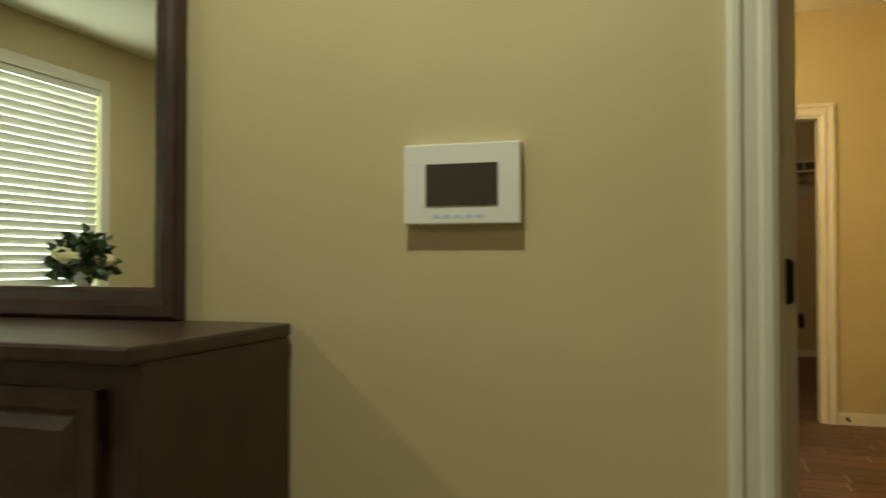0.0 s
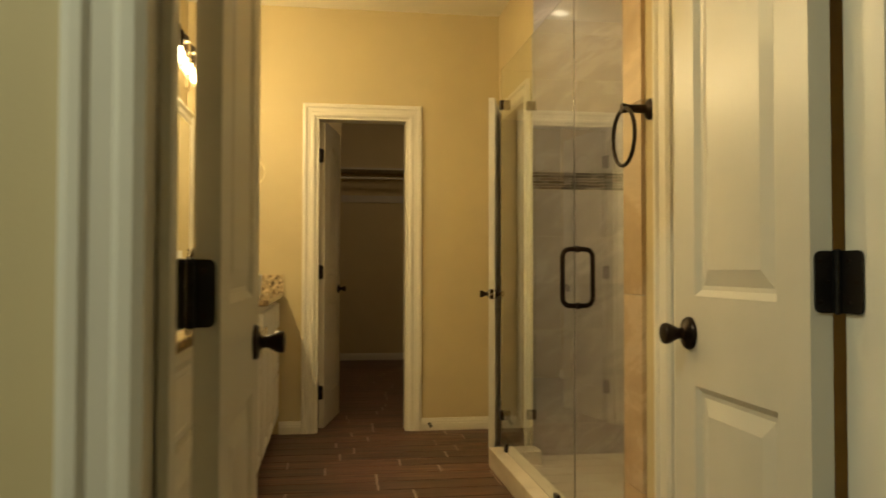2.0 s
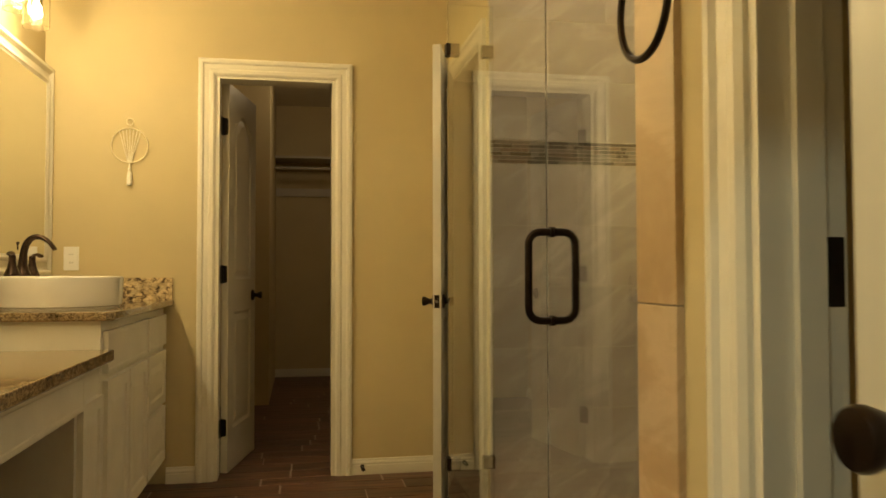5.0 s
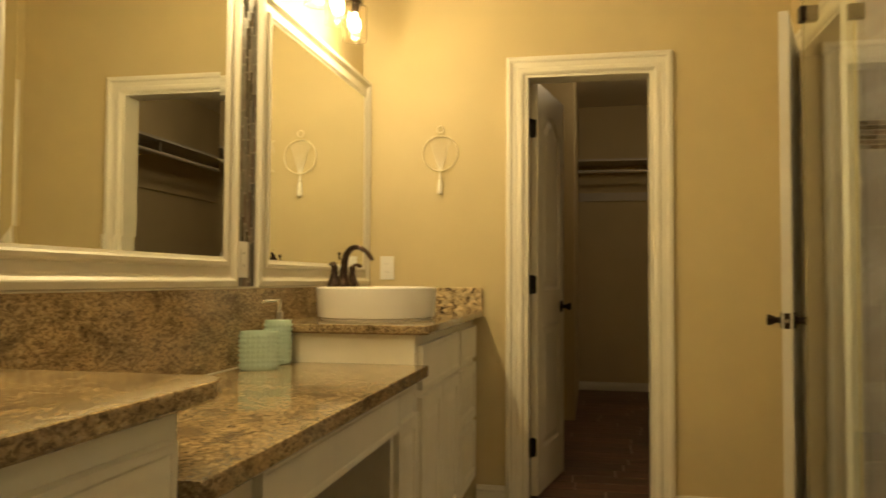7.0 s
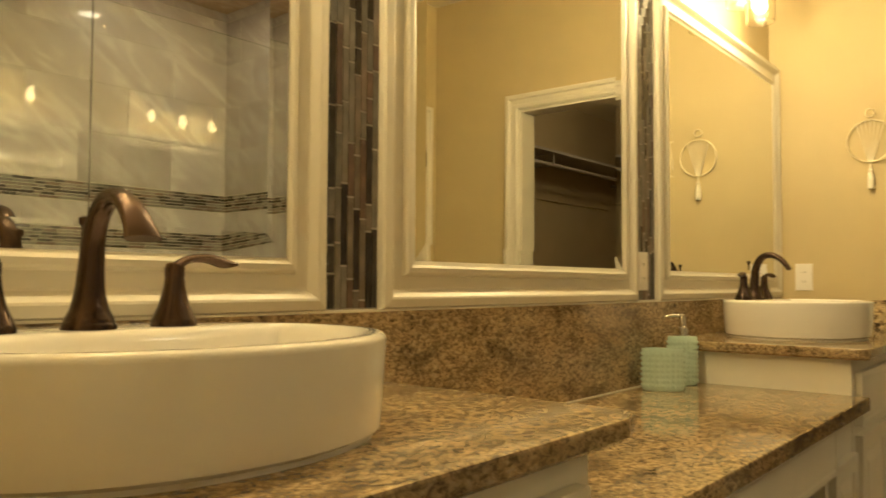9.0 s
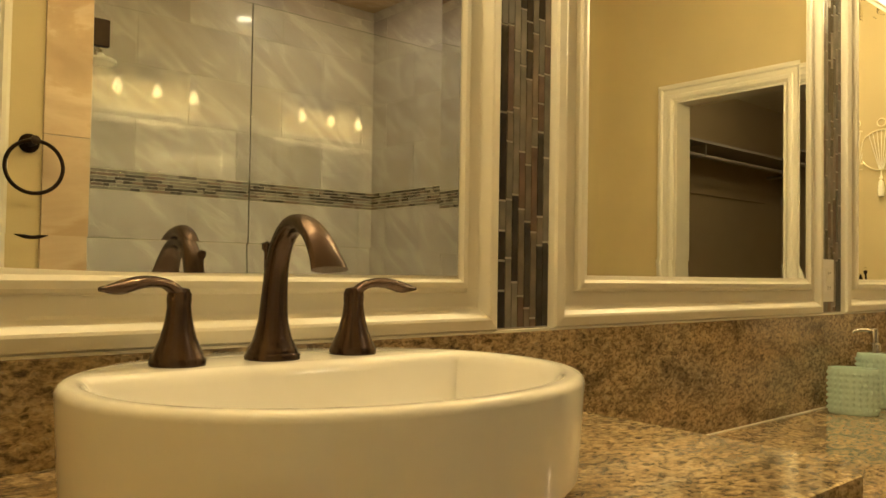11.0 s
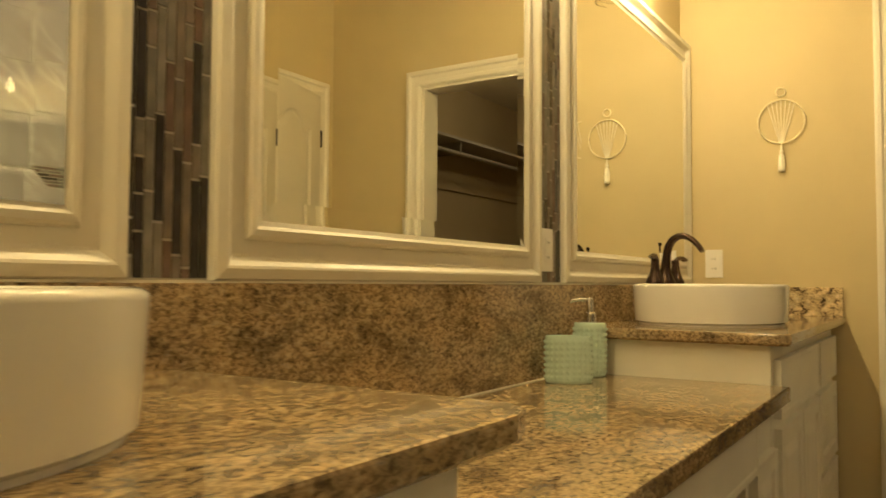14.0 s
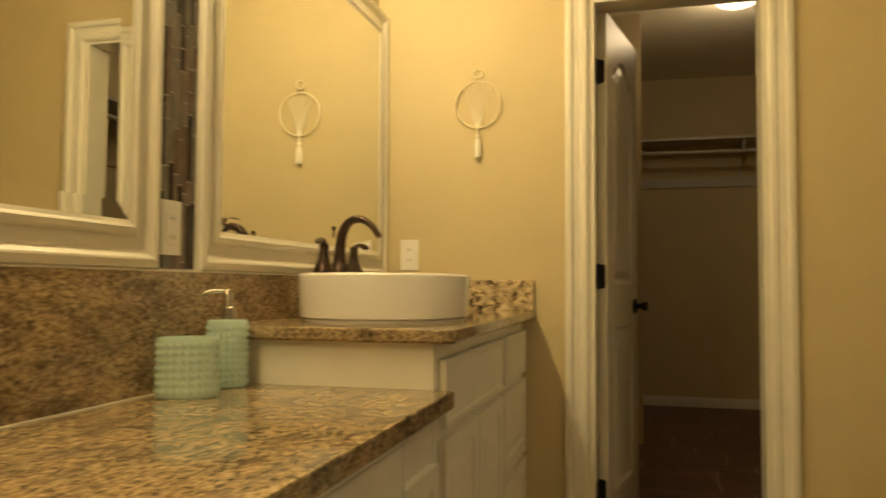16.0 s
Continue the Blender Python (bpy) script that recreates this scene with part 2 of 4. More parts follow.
# ---- shapes ----
def box(x0, x1, y0, y1, z0, z1, bevel=0.0, bm=None):
    own = bmesh.new()
    bmesh.ops.create_cube(own, size=1)
    bmesh.ops.scale(own, vec=(x1 - x0, y1 - y0, z1 - z0), verts=own.verts)
    bmesh.ops.translate(own, vec=((x0 + x1) / 2, (y0 + y1) / 2, (z0 + z1) / 2), verts=own.verts)
    if bevel > 0:
        bmesh.ops.bevel(own, geom=own.edges[:], offset=bevel, segments=2, affect="EDGES", profile=0.6)
    return own if bm is None else join(bm, own)


def join(bm, other):
    me = bpy.data.meshes.new("joined")
    other.to_mesh(me)
    other.free()
    bm.from_mesh(me)
    bpy.data.meshes.remove(me)
    return bm


def rings(loops, closed=True, caps=True, bm=None):
    """Bridges rows of points, each of the same count, into a skin."""
    bm = bm or bmesh.new()
    rows = [[bm.verts.new(p) for p in loop] for loop in loops]
    n = len(rows[0])
    for a, b in zip(rows, rows[1:]):
        for i in range(n if closed else n - 1):
            k = (i + 1) % n
            bm.faces.new((a[i], a[k], b[k], b[i]))
    if caps and closed:
        bm.faces.new(rows[0][::-1])
        bm.faces.new(rows[-1])
    bmesh.ops.recalc_face_normals(bm, faces=bm.faces)
    return bm


def lathe(profile, at=(0, 0, 0), axis="z", segments=24, bm=None):
    loops = []
    for r, h in profile:
        loop = []
        for i in range(segments):
            a = 2 * math.pi * i / segments
            c, s = max(r, 1e-4) * math.cos(a), max(r, 1e-4) * math.sin(a)
            p = {"z": (c, s, h), "y": (c, h, s), "x": (h, c, s)}[axis]
            loop.append((at[0] + p[0], at[1] + p[1], at[2] + p[2]))
        loops.append(loop)
    return rings(loops, bm=bm)


def tube(points, radii, segments=12, squash=None, bm=None):
    """A round bar through points; squash: per point, width and height factors."""
    pts = [Vector(p) for p in points]
    loops, up = [], None
    for i, p in enumerate(pts):
        d = (pts[min(i + 1, len(pts) - 1)] - pts[max(i - 1, 0)]).normalized()
        if up is None:
            up = Vector((0, 0, 1)) if abs(d.z) < 0.9 else Vector((1, 0, 0))
        side = d.cross(up).normalized()
        up = side.cross(d).normalized()
        r = radii[i] if isinstance(radii, (list, tuple)) else radii
        w, h = squash[i] if squash else (1, 1)
        loops.append([p + side * (r * w * math.cos(2 * math.pi * k / segments)) + up * (r * h * math.sin(2 * math.pi * k / segments)) for k in range(segments)])
    return rings(loops, bm=bm)


def curve_points(controls, steps=8):
    """Points on a smooth line through the controls."""
    c = [Vector(p) for p in controls]
    c = [2 * c[0] - c[1]] + c + [2 * c[-1] - c[-2]]
    out = []
    for i in range(1, len(c) - 2):
        for s in range(steps):
            t = s / steps
            a, b, d, e = c[i - 1], c[i], c[i + 1], c[i + 2]
            out.append(0.5 * (2 * b + (d - a) * t + (2 * a - 5 * b + 4 * d - e) * t * t + (3 * b - a - 3 * d + e) * t ** 3))
    out.append(c[-2])
    return out


def ring_bar(radius, thick, at, normal="x", segments=48, bm=None):
    loops = []
    for i in range(segments + 1):
        a = 2 * math.pi * i / segments
        loop = []
        for k in range(8):
            b = 2 * math.pi * k / 8
            r, h = radius + thick * math.cos(b), thick * math.sin(b)
            c, s = r * math.cos(a), r * math.sin(a)
            p = {"x": (h, c, s), "y": (c, h, s), "z": (c, s, h)}[normal]
            loop.append((at[0] + p[0], at[1] + p[1], at[2] + p[2]))
        loops.append(loop)
    return rings(loops, caps=False, bm=bm)


def framed(profile, u0, u1, v0, v1, place, bm=None, sides="tblr"):
    """A mitred frame: profile of (inset from the outer edge, height), rectangle u0..u1, v0..v1, place(u, v, h) gives the point."""
    if sides == "tblr":
        loops = [[place(*q, h) for q in ((u0 + i, v0 + i), (u1 - i, v0 + i), (u1 - i, v1 - i), (u0 + i, v1 - i))] for i, h in profile]
        loops.append(loops[0])
        return rings(loops, caps=False, bm=bm)
    loops = [[place(*q, h) for q in ((u0 + i, v0), (u0 + i, v1 - i), (u1 - i, v1 - i), (u1 - i, v0))] for i, h in profile]
    loops.append(loops[0])
    bm = rings(loops, closed=False, bm=bm)
    return bm


# ---- objects ----
def world_of(ob):
    m = Matrix.Identity(4)
    while ob is not None:
        m = ob.matrix_basis @ m
        ob = ob.parent
    return m


def finish(name, bm, mat, smooth=False):
    me = bpy.data.meshes.new(name)
    bm.to_mesh(me)
    bm.free()
    me.materials.append(mat)
    if smooth:
        for p in me.polygons:
            p.use_smooth = True
        me.set_sharp_from_angle(angle=radians(38))
    return me


def part(name, bm, mat, parent, label="", smooth=False, local=False):
    """One mesh object under a thing or part; bm is in the world's axes unless local."""
    if not local:
        bm.transform(world_of(parent).inverted())
    ob = new(name, finish(name, bm, mat, smooth))
    ob.parent = parent
    if label:
        tagged(ob, label)
    return ob


def thing(name, at, label, category, group="", turn=0.0):
    e = new(name)
    e.empty_display_size = 0.05
    e.matrix_basis = pose(*at, 0, 0, turn)
    return tagged(e, label, category, group)


def solid(name, bm, mat, label, category, kind="", group="", smooth=False):
    return tagged(new(name, finish(name, bm, mat, smooth)), label, category, group, kind)


def setting(name, bm, mat, label, category, smooth=False):
    return solid(name, bm, mat, label, category, kind="structure", smooth=smooth)


# ---- floors, walls, ceilings ----
BX0, BX1, BY0 = -4.1, 3.6, -3.4       # bedroom
CLX0, CLX1, CLY1 = 0.10, 2.3, 9.65    # closet
floor = setting("floor", box(XM, 2.6, YB0, CLY1, -0.06, -0.0025), GROUT_LIGHT, "dark brown wood-look plank floor with pale joints", "floor")
setting("floor_bedroom", box(BX0, BX1, BY0, YB0, -0.06, 0.0), CARPET, "tan carpet floor of the bedroom", "floor")
setting("ceiling", box(XM - 0.1, 2.7, YB1 - 0.06, YF0 + 0.06, CEIL, CEIL + 0.1), CEILING_PAINT, "smooth cream painted bathroom ceiling", "ceiling")
setting("ceiling_bedroom", box(BX0 - 0.1, BX1 + 0.1, BY0 - 0.1, YB1 - 0.06, CEIL, CEIL + 0.1), CEILING_PAINT, "pale painted bedroom ceiling", "ceiling")
setting("ceiling_closet", box(CLX0 - 0.1, 2.7, YF0 + 0.06, CLY1 + 0.1, CEIL, CEIL + 0.1), CEILING_PAINT, "pale painted closet ceiling", "ceiling")

setting("wall_mirrors", box(XM - 0.12, XM, YB1, YF1, 0, CEIL), PAINT, "beige painted wall behind the mirrors", "wall")
bm = box(BX0, DX0, YB0, YB1, 0, CEIL)
box(DX1, BX1, YB0, YB1, 0, CEIL, bm=bm)
box(DX0, DX1, YB0, YB1, DH, CEIL, bm=bm)
setting("wall_entry", bm, PAINT, "beige painted wall with the double door opening", "wall")
bm = box(XM, CX0, YF0, YF1, 0, CEIL)
box(CX1, XT + 0.12, YF0, YF1, 0, CEIL, bm=bm)
box(CX0, CX1, YF0, YF1, 2.04, CEIL, bm=bm)
setting("wall_closet_door", bm, PAINT, "beige painted wall with the closet doorway", "wall")
LY0, LY1 = 1.80, 2.565    # side doorway
bm = box(XR, XR + 0.12, YB1, LY0, 0, CEIL)
box(XR, XR + 0.12, LY1, SH_Y0 - 0.012, 0, CEIL, bm=bm)
box(XR, XR + 0.12, LY0, LY1, 2.04, CEIL, bm=bm)
setting("wall_beside_entry", bm, PAINT, "short beige painted wall with a side doorway", "wall")
setting("wall_shower_near", box(XR + 0.12, SH_X1 + 0.1, SH_Y0 - 0.10, SH_Y0 - 0.012, 0, CEIL), PAINT, "wall between the shower and the side room", "wall")
setting("wall_side_room", box(SH_X1, SH_X1 + 0.1, YB1, SH_Y0 - 0.10, 0, CEIL), PAINT, "back wall of the side room", "wall")
bm = box(XT, XT + 0.12, SH_Y1 + 0.10, TY0, 0, CEIL)
box(XT, XT + 0.12, TY1, YF0, 0, CEIL, bm=bm)
box(XT, XT + 0.12, TY0, TY1, 2.04, CEIL, bm=bm)
setting("wall_second_door", bm, PAINT, "beige painted wall with a narrow doorway", "wall")
setting("wall_shower_end", box(XT, SH_X1 + 0.1, SH_Y1 + 0.012, SH_Y1 + 0.10, 0, CEIL), PAINT, "wall at the far end of the shower", "wall")
setting("wall_shower_side", box(SH_X1 + 0.012, SH_X1 + 0.12, SH_Y0 - 0.012, YF1, 0, CEIL), PAINT, "outer wall behind the shower", "wall")
setting("wall_second_room", box(XT + 0.12, SH_X1 + 0.012, YF0, YF1, 0, CEIL), PAINT, "back wall of the small room behind the narrow door", "wall")
setting("wall_closet_back", box(CLX0, CLX1, CLY1, CLY1 + 0.1, 0, CEIL), PAINT, "beige painted back wall of the closet", "wall")
setting("wall_closet_left", box(CLX0 - 0.1, CLX0, YF1, CLY1 + 0.1, 0, CEIL), PAINT, "beige painted side wall of the closet", "wall")
setting("wall_closet_right", box(CLX1, CLX1 + 0.1, YF1, CLY1 + 0.1, 0, CEIL), PAINT, "beige painted side wall of the closet", "wall")
WY0, WY1, WZ0, WZ1 = -1.9, -0.3, 0.88, 2.38
bm = box(BX0 - 0.12, BX0, BY0, WY0, 0, CEIL)
box(BX0 - 0.12, BX0, WY1, YB1, 0, CEIL, bm=bm)
box(BX0 - 0.12, BX0, WY0, WY1, 0, WZ0, bm=bm)
box(BX0 - 0.12, BX0, WY0, WY1, WZ1, CEIL, bm=bm)
setting("wall_bedroom_window", bm, PAINT, "beige painted bedroom wall with the window", "wall")
setting("wall_bedroom_back", box(BX0, BX1, BY0 - 0.1, BY0, 0, CEIL), PAINT, "beige painted back wall of the bedroom", "wall")
setting("wall_bedroom_right", box(BX1, BX1 + 0.1, BY0, YB1, 0, CEIL), PAINT, "beige painted side wall of the bedroom", "wall")

# casings and jambs
CASING = [(0.0, 0.0), (0.0, 0.020), (0.010, 0.024), (0.022, 0.024), (0.030, 0.016), (0.052, 0.014), (0.060, 0.018), (0.074, 0.018), (0.085, 0.010), (0.085, 0.0)]


def casing(name, u0, u1, top, place, label):
    setting(name, framed(CASING, u0 - 0.085, u1 + 0.085, 0.0, top + 0.085, place, sides="tlr"), TRIM, label, "door casing")


casing("trim_closet_door", CX0, CX1, 2.035, lambda u, v, h: (u, YF0 - h, v), "cream moulded casing round the closet doorway")
casing("trim_entry_bedroom", 0.298, 1.231, DH, lambda u, v, h: (u, YB0 - h, v), "cream moulded casing round the entry")
casing("trim_entry_bathroom", 0.298, 1.231, DH, lambda u, v, h: (u, YB1 + h, v), "cream moulded casing round the entry")
casing("trim_second_door", TY0, TY1, 2.035, lambda u, v, h: (XT - h, u, v), "cream moulded casing round the narrow doorway")

casing("trim_side_door", LY0, LY1, 2.035, lambda u, v, h: (XR - h, u, v), "cream moulded casing round the side doorway")


def jamb(name, bms, label):
    setting(name, bms, TRIM, label, "door jamb")


def lining(x0, x1, y0, y1, top, t=0.018):
    b = box(x0, x0 + t, y0, y1, 0, top)
    box(x1 - t, x1, y0, y1, 0, top, bm=b)
    box(x0 + t, x1 - t, y0, y1, top - t, top, bm=b)
    return b


jamb("jamb_closet_door", lining(CX0, CX1, YF0 - 0.002, YF1 + 0.002, 2.04), "cream painted jamb of the closet doorway")
jamb("jamb_entry", lining(DX0, DX1, YB0 - 0.002, YB1 + 0.002, DH), "cream painted jamb of the entry")
b_ = box(XT - 0.002, XT + 0.122, TY0, TY0 + 0.018, 0, 2.04)
box(XT - 0.002, XT + 0.122, TY1 - 0.018, TY1, 0, 2.04, bm=b_)
box(XT - 0.002, XT + 0.122, TY0 + 0.018, TY1 - 0.018, 2.022, 2.04, bm=b_)
jamb("jamb_second_door", b_, "cream painted jamb of the narrow doorway")

b_ = box(XR - 0.002, XR + 0.122, LY0, LY0 + 0.018, 0, 2.04)
box(XR - 0.002, XR + 0.122, LY1 - 0.018, LY1, 0, 2.04, bm=b_)
box(XR - 0.002, XR + 0.122, LY0 + 0.018, LY1 - 0.018, 2.022, 2.04, bm=b_)
box(XR + 0.045, XR + 0.085, LY1 - 0.030, LY1 - 0.017, 0, 2.022, bm=b_)
jamb("jamb_side_door", b_, "cream painted jamb of the side doorway with its stop")
solid("strike_plate", box(XR + 0.088, XR + 0.118, LY1 - 0.0195, LY1 - 0.0175, 0.985, 1.075, 0.001), BLACK, "black metal plate on the side door jamb", "strike plate")

b_ = box(0.3015, 0.314, YB0 + 0.045, YB0 + 0.085, 0, DH - 0.018)
box(1.215, 1.2275, YB0 + 0.045, YB0 + 0.085, 0, DH - 0.018, bm=b_)
box(0.314, 1.215, YB0 + 0.045, YB0 + 0.085, DH - 0.031, DH - 0.0175, bm=b_)
setting("trim_entry_stop", b_, TRIM, "cream door stop moulding inside the entry jamb", "door stop moulding")

# baseboards
BASE = [(0.0, 0.0), (0.014, 0.0), (0.014, 0.046), (0.011, 0.050), (0.012, 0.058), (0.007, 0.070), (0.006, 0.078), (0.0, 0.080)]


def baseboard(name, a, b, out):
    """A moulded board along the wall from a to b; out points into the room."""
    loops = [[(p[0] + out[0] * d, p[1] + out[1] * d, h) for d, h in BASE] for p in (a, b)]
    setting(name, rings(loops), TRIM, "cream painted baseboard with a moulded top", "baseboard")


baseboard("baseboard_closet_wall", (CX1 + 0.085, YF0), (XT, YF0), (0, -1))
baseboard("baseboard_vanity_end", (0.17, YF0), (CX0 - 0.085, YF0), (0, -1))
baseboard("baseboard_beside_entry", (XR, LY1 + 0.085), (XR, 2.748), (-1, 0))
baseboard("baseboard_bedroom", (BX0, YB0), (0.213, YB0), (0, -1))
baseboard("baseboard_closet_back", (CLX0, CLY1), (CLX1, CLY1), (0, -1))
baseboard("baseboard_closet_left", (CLX0, YF1), (CLX0, CLY1), (1, 0))
baseboard("baseboard_second_door", (XT, SH_Y1 + 0.0), (XT, TY0 - 0.085), (-1, 0))


for x_ in (1.135,):
    ds = thing("door_stop", (x_, YF0 - 0.014, 0.045), "small dark bronze door stop on the baseboard", "door stop")
    part("stop_pin", lathe([(0.0, 0.0), (0.011, 0.0), (0.011, -0.004), (0.005, -0.006), (0.005, -0.055), (0.0, -0.056)], (x_, YF0 - 0.013, 0.042), "y", 14), BRONZE, ds, "", True)
    part("stop_tip", lathe([(0.0, -0.054), (0.009, -0.054), (0.010, -0.066), (0.0, -0.068)], (x_, YF0 - 0.013, 0.042), "y", 14), DARK, ds, "dark rubber tip", True)

# ---- doors ----
def outline(x0, x1, z0, z1, arch, i, n=10):
    pts = [(x0 + i, z0 + i), (x1 - i, z0 + i)]
    c = (x0 + x1) / 2
    for k in range(n + 1):
        s = k / n
        x = x1 - i + (x0 + i - x1 + i) * s
        u = 2 * s - 1
        lift = arch * max(0.0, 1 - (u / 0.72) ** 2) if arch else 0.0
        pts.append((x, z1 - i + lift - arch))
    return pts


PANEL = [(0.0, 0.0), (0.012, -0.009), (0.020, -0.010), (0.050, -0.002)]


def panelled(w, z0, h, t, panels, steps=PANEL):
    """A board with recessed, raised panels on both faces: x 0..w, y -t..0."""
    bm = bmesh.new()
    for y, sign in ((0.0, 1), (-t, -1)):
        edges = []
        vs = [bm.verts.new((x, y, z)) for x, z in ((0, z0), (w, z0), (w, h), (0, h))]
        edges += [bm.edges.new((vs[k], vs[(k + 1) % 4])) for k in range(4)]
        for x0, x1, a, b, arch in panels:
            prev = None
            for i, d in steps:
                loop = [bm.verts.new((x, y + sign * d, z)) for x, z in outline(x0, x1, a, b, arch, i)]
                m = len(loop)
                if prev is None:
                    edges += [bm.edges.new((loop[k], loop[(k + 1) % m])) for k in range(m)]
                else:
                    for k in range(m):
                        bm.faces.new((prev[k], prev[(k + 1) % m], loop[(k + 1) % m], loop[k]))
                prev = loop
            bm.faces.new(prev)
        bmesh.ops.triangle_fill(bm, edges=edges, use_beauty=True, use_dissolve=False)
    for (xa, za), (xb, zb) in zip(((0, z0), (w, z0), (w, h), (0, h)), ((w, z0), (w, h), (0, h), (0, z0))):
        q = [bm.verts.new(p) for p in ((xa, 0, za), (xb, 0, zb), (xb, -t, zb), (xa, -t, za))]
        bm.faces.new(q)
    bmesh.ops.remove_doubles(bm, verts=bm.verts, dist=0.0003)
    bmesh.ops.recalc_face_normals(bm, faces=bm.faces)
    return bm


def knob(parent, x, z, t, both=True):
    for y, s in ((0.0, 1), (-t, -1)) if both else ((0.0, 1),):
        prof = [(0.0, 0.0), (0.032, 0.0), (0.032, 0.004), (0.029, 0.008), (0.017, 0.011), (0.0115, 0.015), (0.0105, 0.024), (0.013, 0.029), (0.0175, 0.037),
                (0.0205, 0.046), (0.0205, 0.051), (0.0185, 0.0545), (0.010, 0.056), (0.0, 0.056)]
        part("door_knob", lathe([(r, s * k) for r, k in prof], (x, y, z), "y"), BRONZE, parent, "dark bronze door knob", True, True)


def plate(x0, x1, y, z, tall, r=0.010, thick=0.0025):
    """A hinge plate with rounded outer corners in the plane of x and z."""
    pts = [(x1, z - tall / 2)]
    for cx, cz, a0 in ((x0 + r, z - tall / 2 + r, 270), (x0 + r, z + tall / 2 - r, 180)):
        for k in range(5):
            a = radians(a0 - k * 22.5)
            pts.append((cx + r * math.cos(a), cz + r * math.sin(a)))
    pts.append((x1, z + tall / 2))
    return rings([[(p, y, q) for p, q in pts], [(p, y + thick, q) for p, q in pts]])


def hinge(parent, z, t, tall=0.090, side=1, reach=0.044, off=0.0):
    """A butt hinge opened on the hinge edge: a plate on the door, a knuckle, a plate on the jamb."""
    bm = plate(0.006, t + 0.002, 0.0001, z, tall)
    bm.transform(pose(0, 0, 0, 0, 0, 90) if side > 0 else pose(0, -t, 0, 0, 0, 90))
    if side > 0:
        bm.transform(Matrix.Diagonal((1, -1, 1, 1)))
    bmesh.ops.recalc_face_normals(bm, faces=bm.faces)
    h = part("hinge", bm, BLACK, parent, "black butt hinge", local=True)
    ky = -t - off if side > 0 else off - 0.0045
    lift = tall / 2
    part("knuckle", lathe([(0.0, -lift - 0.003), (0.004, -lift - 0.002), (0.0065, -lift), (0.0065, -lift / 3), (0.0058, -lift / 3 + 0.0006), (0.0065, -lift / 3 + 0.0012),
                           (0.0065, lift / 3), (0.0058, lift / 3 + 0.0006), (0.0065, lift / 3 + 0.0012), (0.0065, lift), (0.004, lift + 0.002), (0.0, lift + 0.003)],
                          (-0.006, ky, z), segments=12), BLACK, h, "", True, True)
    part("jamb_plate", plate(-0.012 - reach, -0.010, ky - 0.00125 - side * off, z, tall), BLACK, h, "", local=True)
    if reach > 0.03:
        for x, dz in ((-0.028, 0.030), (-0.044, 0.0), (-0.028, -0.030)):
            part("screw", lathe([(0.0, 0.0), (0.0034, 0.0), (0.0028, side * 0.0009), (0.0, side * 0.0006)], (x, ky - side * off + side * 0.00125, z + dz), "y", 10), BRONZE, h, "", True, True)
        for x, dz in ((0.014, 0.030), (0.026, 0.0), (0.014, -0.030)):
            part("screw", lathe([(0.0, 0.0), (0.0034, 0.0), (0.0028, -0.0009), (0.0, -0.0006)], (-0.0026, -x, z + dz), "x", 10), BRONZE, h, "", True, True)


def door(name, at, turn, w, label, arch=0.07, t=0.035, knob_z=0.91, group="", hinges=(0.24, 1.03, 1.80), side=1, reach=0.044, off=0.0):
    d = thing(name, at, label, "door", group, turn)
    sx = min(0.11, w * 0.19)
    part("slab", panelled(w, 0.008, 2.03, t, [(sx, w - sx, 0.22, 0.832, 0), (sx, w - sx, 1.003, 1.90, arch)]), DOOR, d, local=True)
    knob(d, w - 0.065, knob_z, t)
    part("latch_plate", box(w - 0.0005, w + 0.0012, -t / 2 - 0.011, -t / 2 + 0.011, knob_z - 0.028, knob_z + 0.028), BRONZE, d, "bronze latch plate", local=True)
    part("latch_bolt", box(w, w + 0.009, -t / 2 - 0.006, -t / 2 + 0.006, knob_z - 0.007, knob_z + 0.007, 0.001), CHROME, d, "metal latch bolt", local=True)
    for z in hinges:
        hinge(d, z, t, side=side, reach=reach, off=off)
    return d


door("entry_door", (0.316, 1.700, 0), 89.0, 0.455, "cream panelled door leaf with bronze knob, standing open", group="double entry doors", side=-1, knob_z=0.92, hinges=(0.24, 1.021, 1.80), off=0.007)
door("entry_door", (1.181, 1.674, 0), 89.4, 0.455, "cream panelled door leaf opened beside the short wall", group="double entry doors", knob_z=0.93, hinges=(0.24, 1.036, 1.80), off=0.004)
door("closet_door", (CX0 + 0.022, YF1 + 0.002, 0), 79, 0.555, "cream arched panel door standing open into the closet", side=-1, arch=0.06)
door("narrow_door", (XT - 0.006, TY1 - 0.02, 0), 253, 0.62, "cream arched panel door standing ajar", reach=0.012)


# ---- mirrors ----
FRAME = [(0.0, 0.0), (0.0, 0.040), (0.003, 0.045), (0.018, 0.048), (0.022, 0.047), (0.036, 0.034), (0.040, 0.033), (0.062, 0.033), (0.065, 0.040), (0.069, 0.044), (0.078, 0.045), (0.084, 0.041), (0.092, 0.039), (0.092, 0.0)]
MZ0, MZ1 = 1.024, 2.03


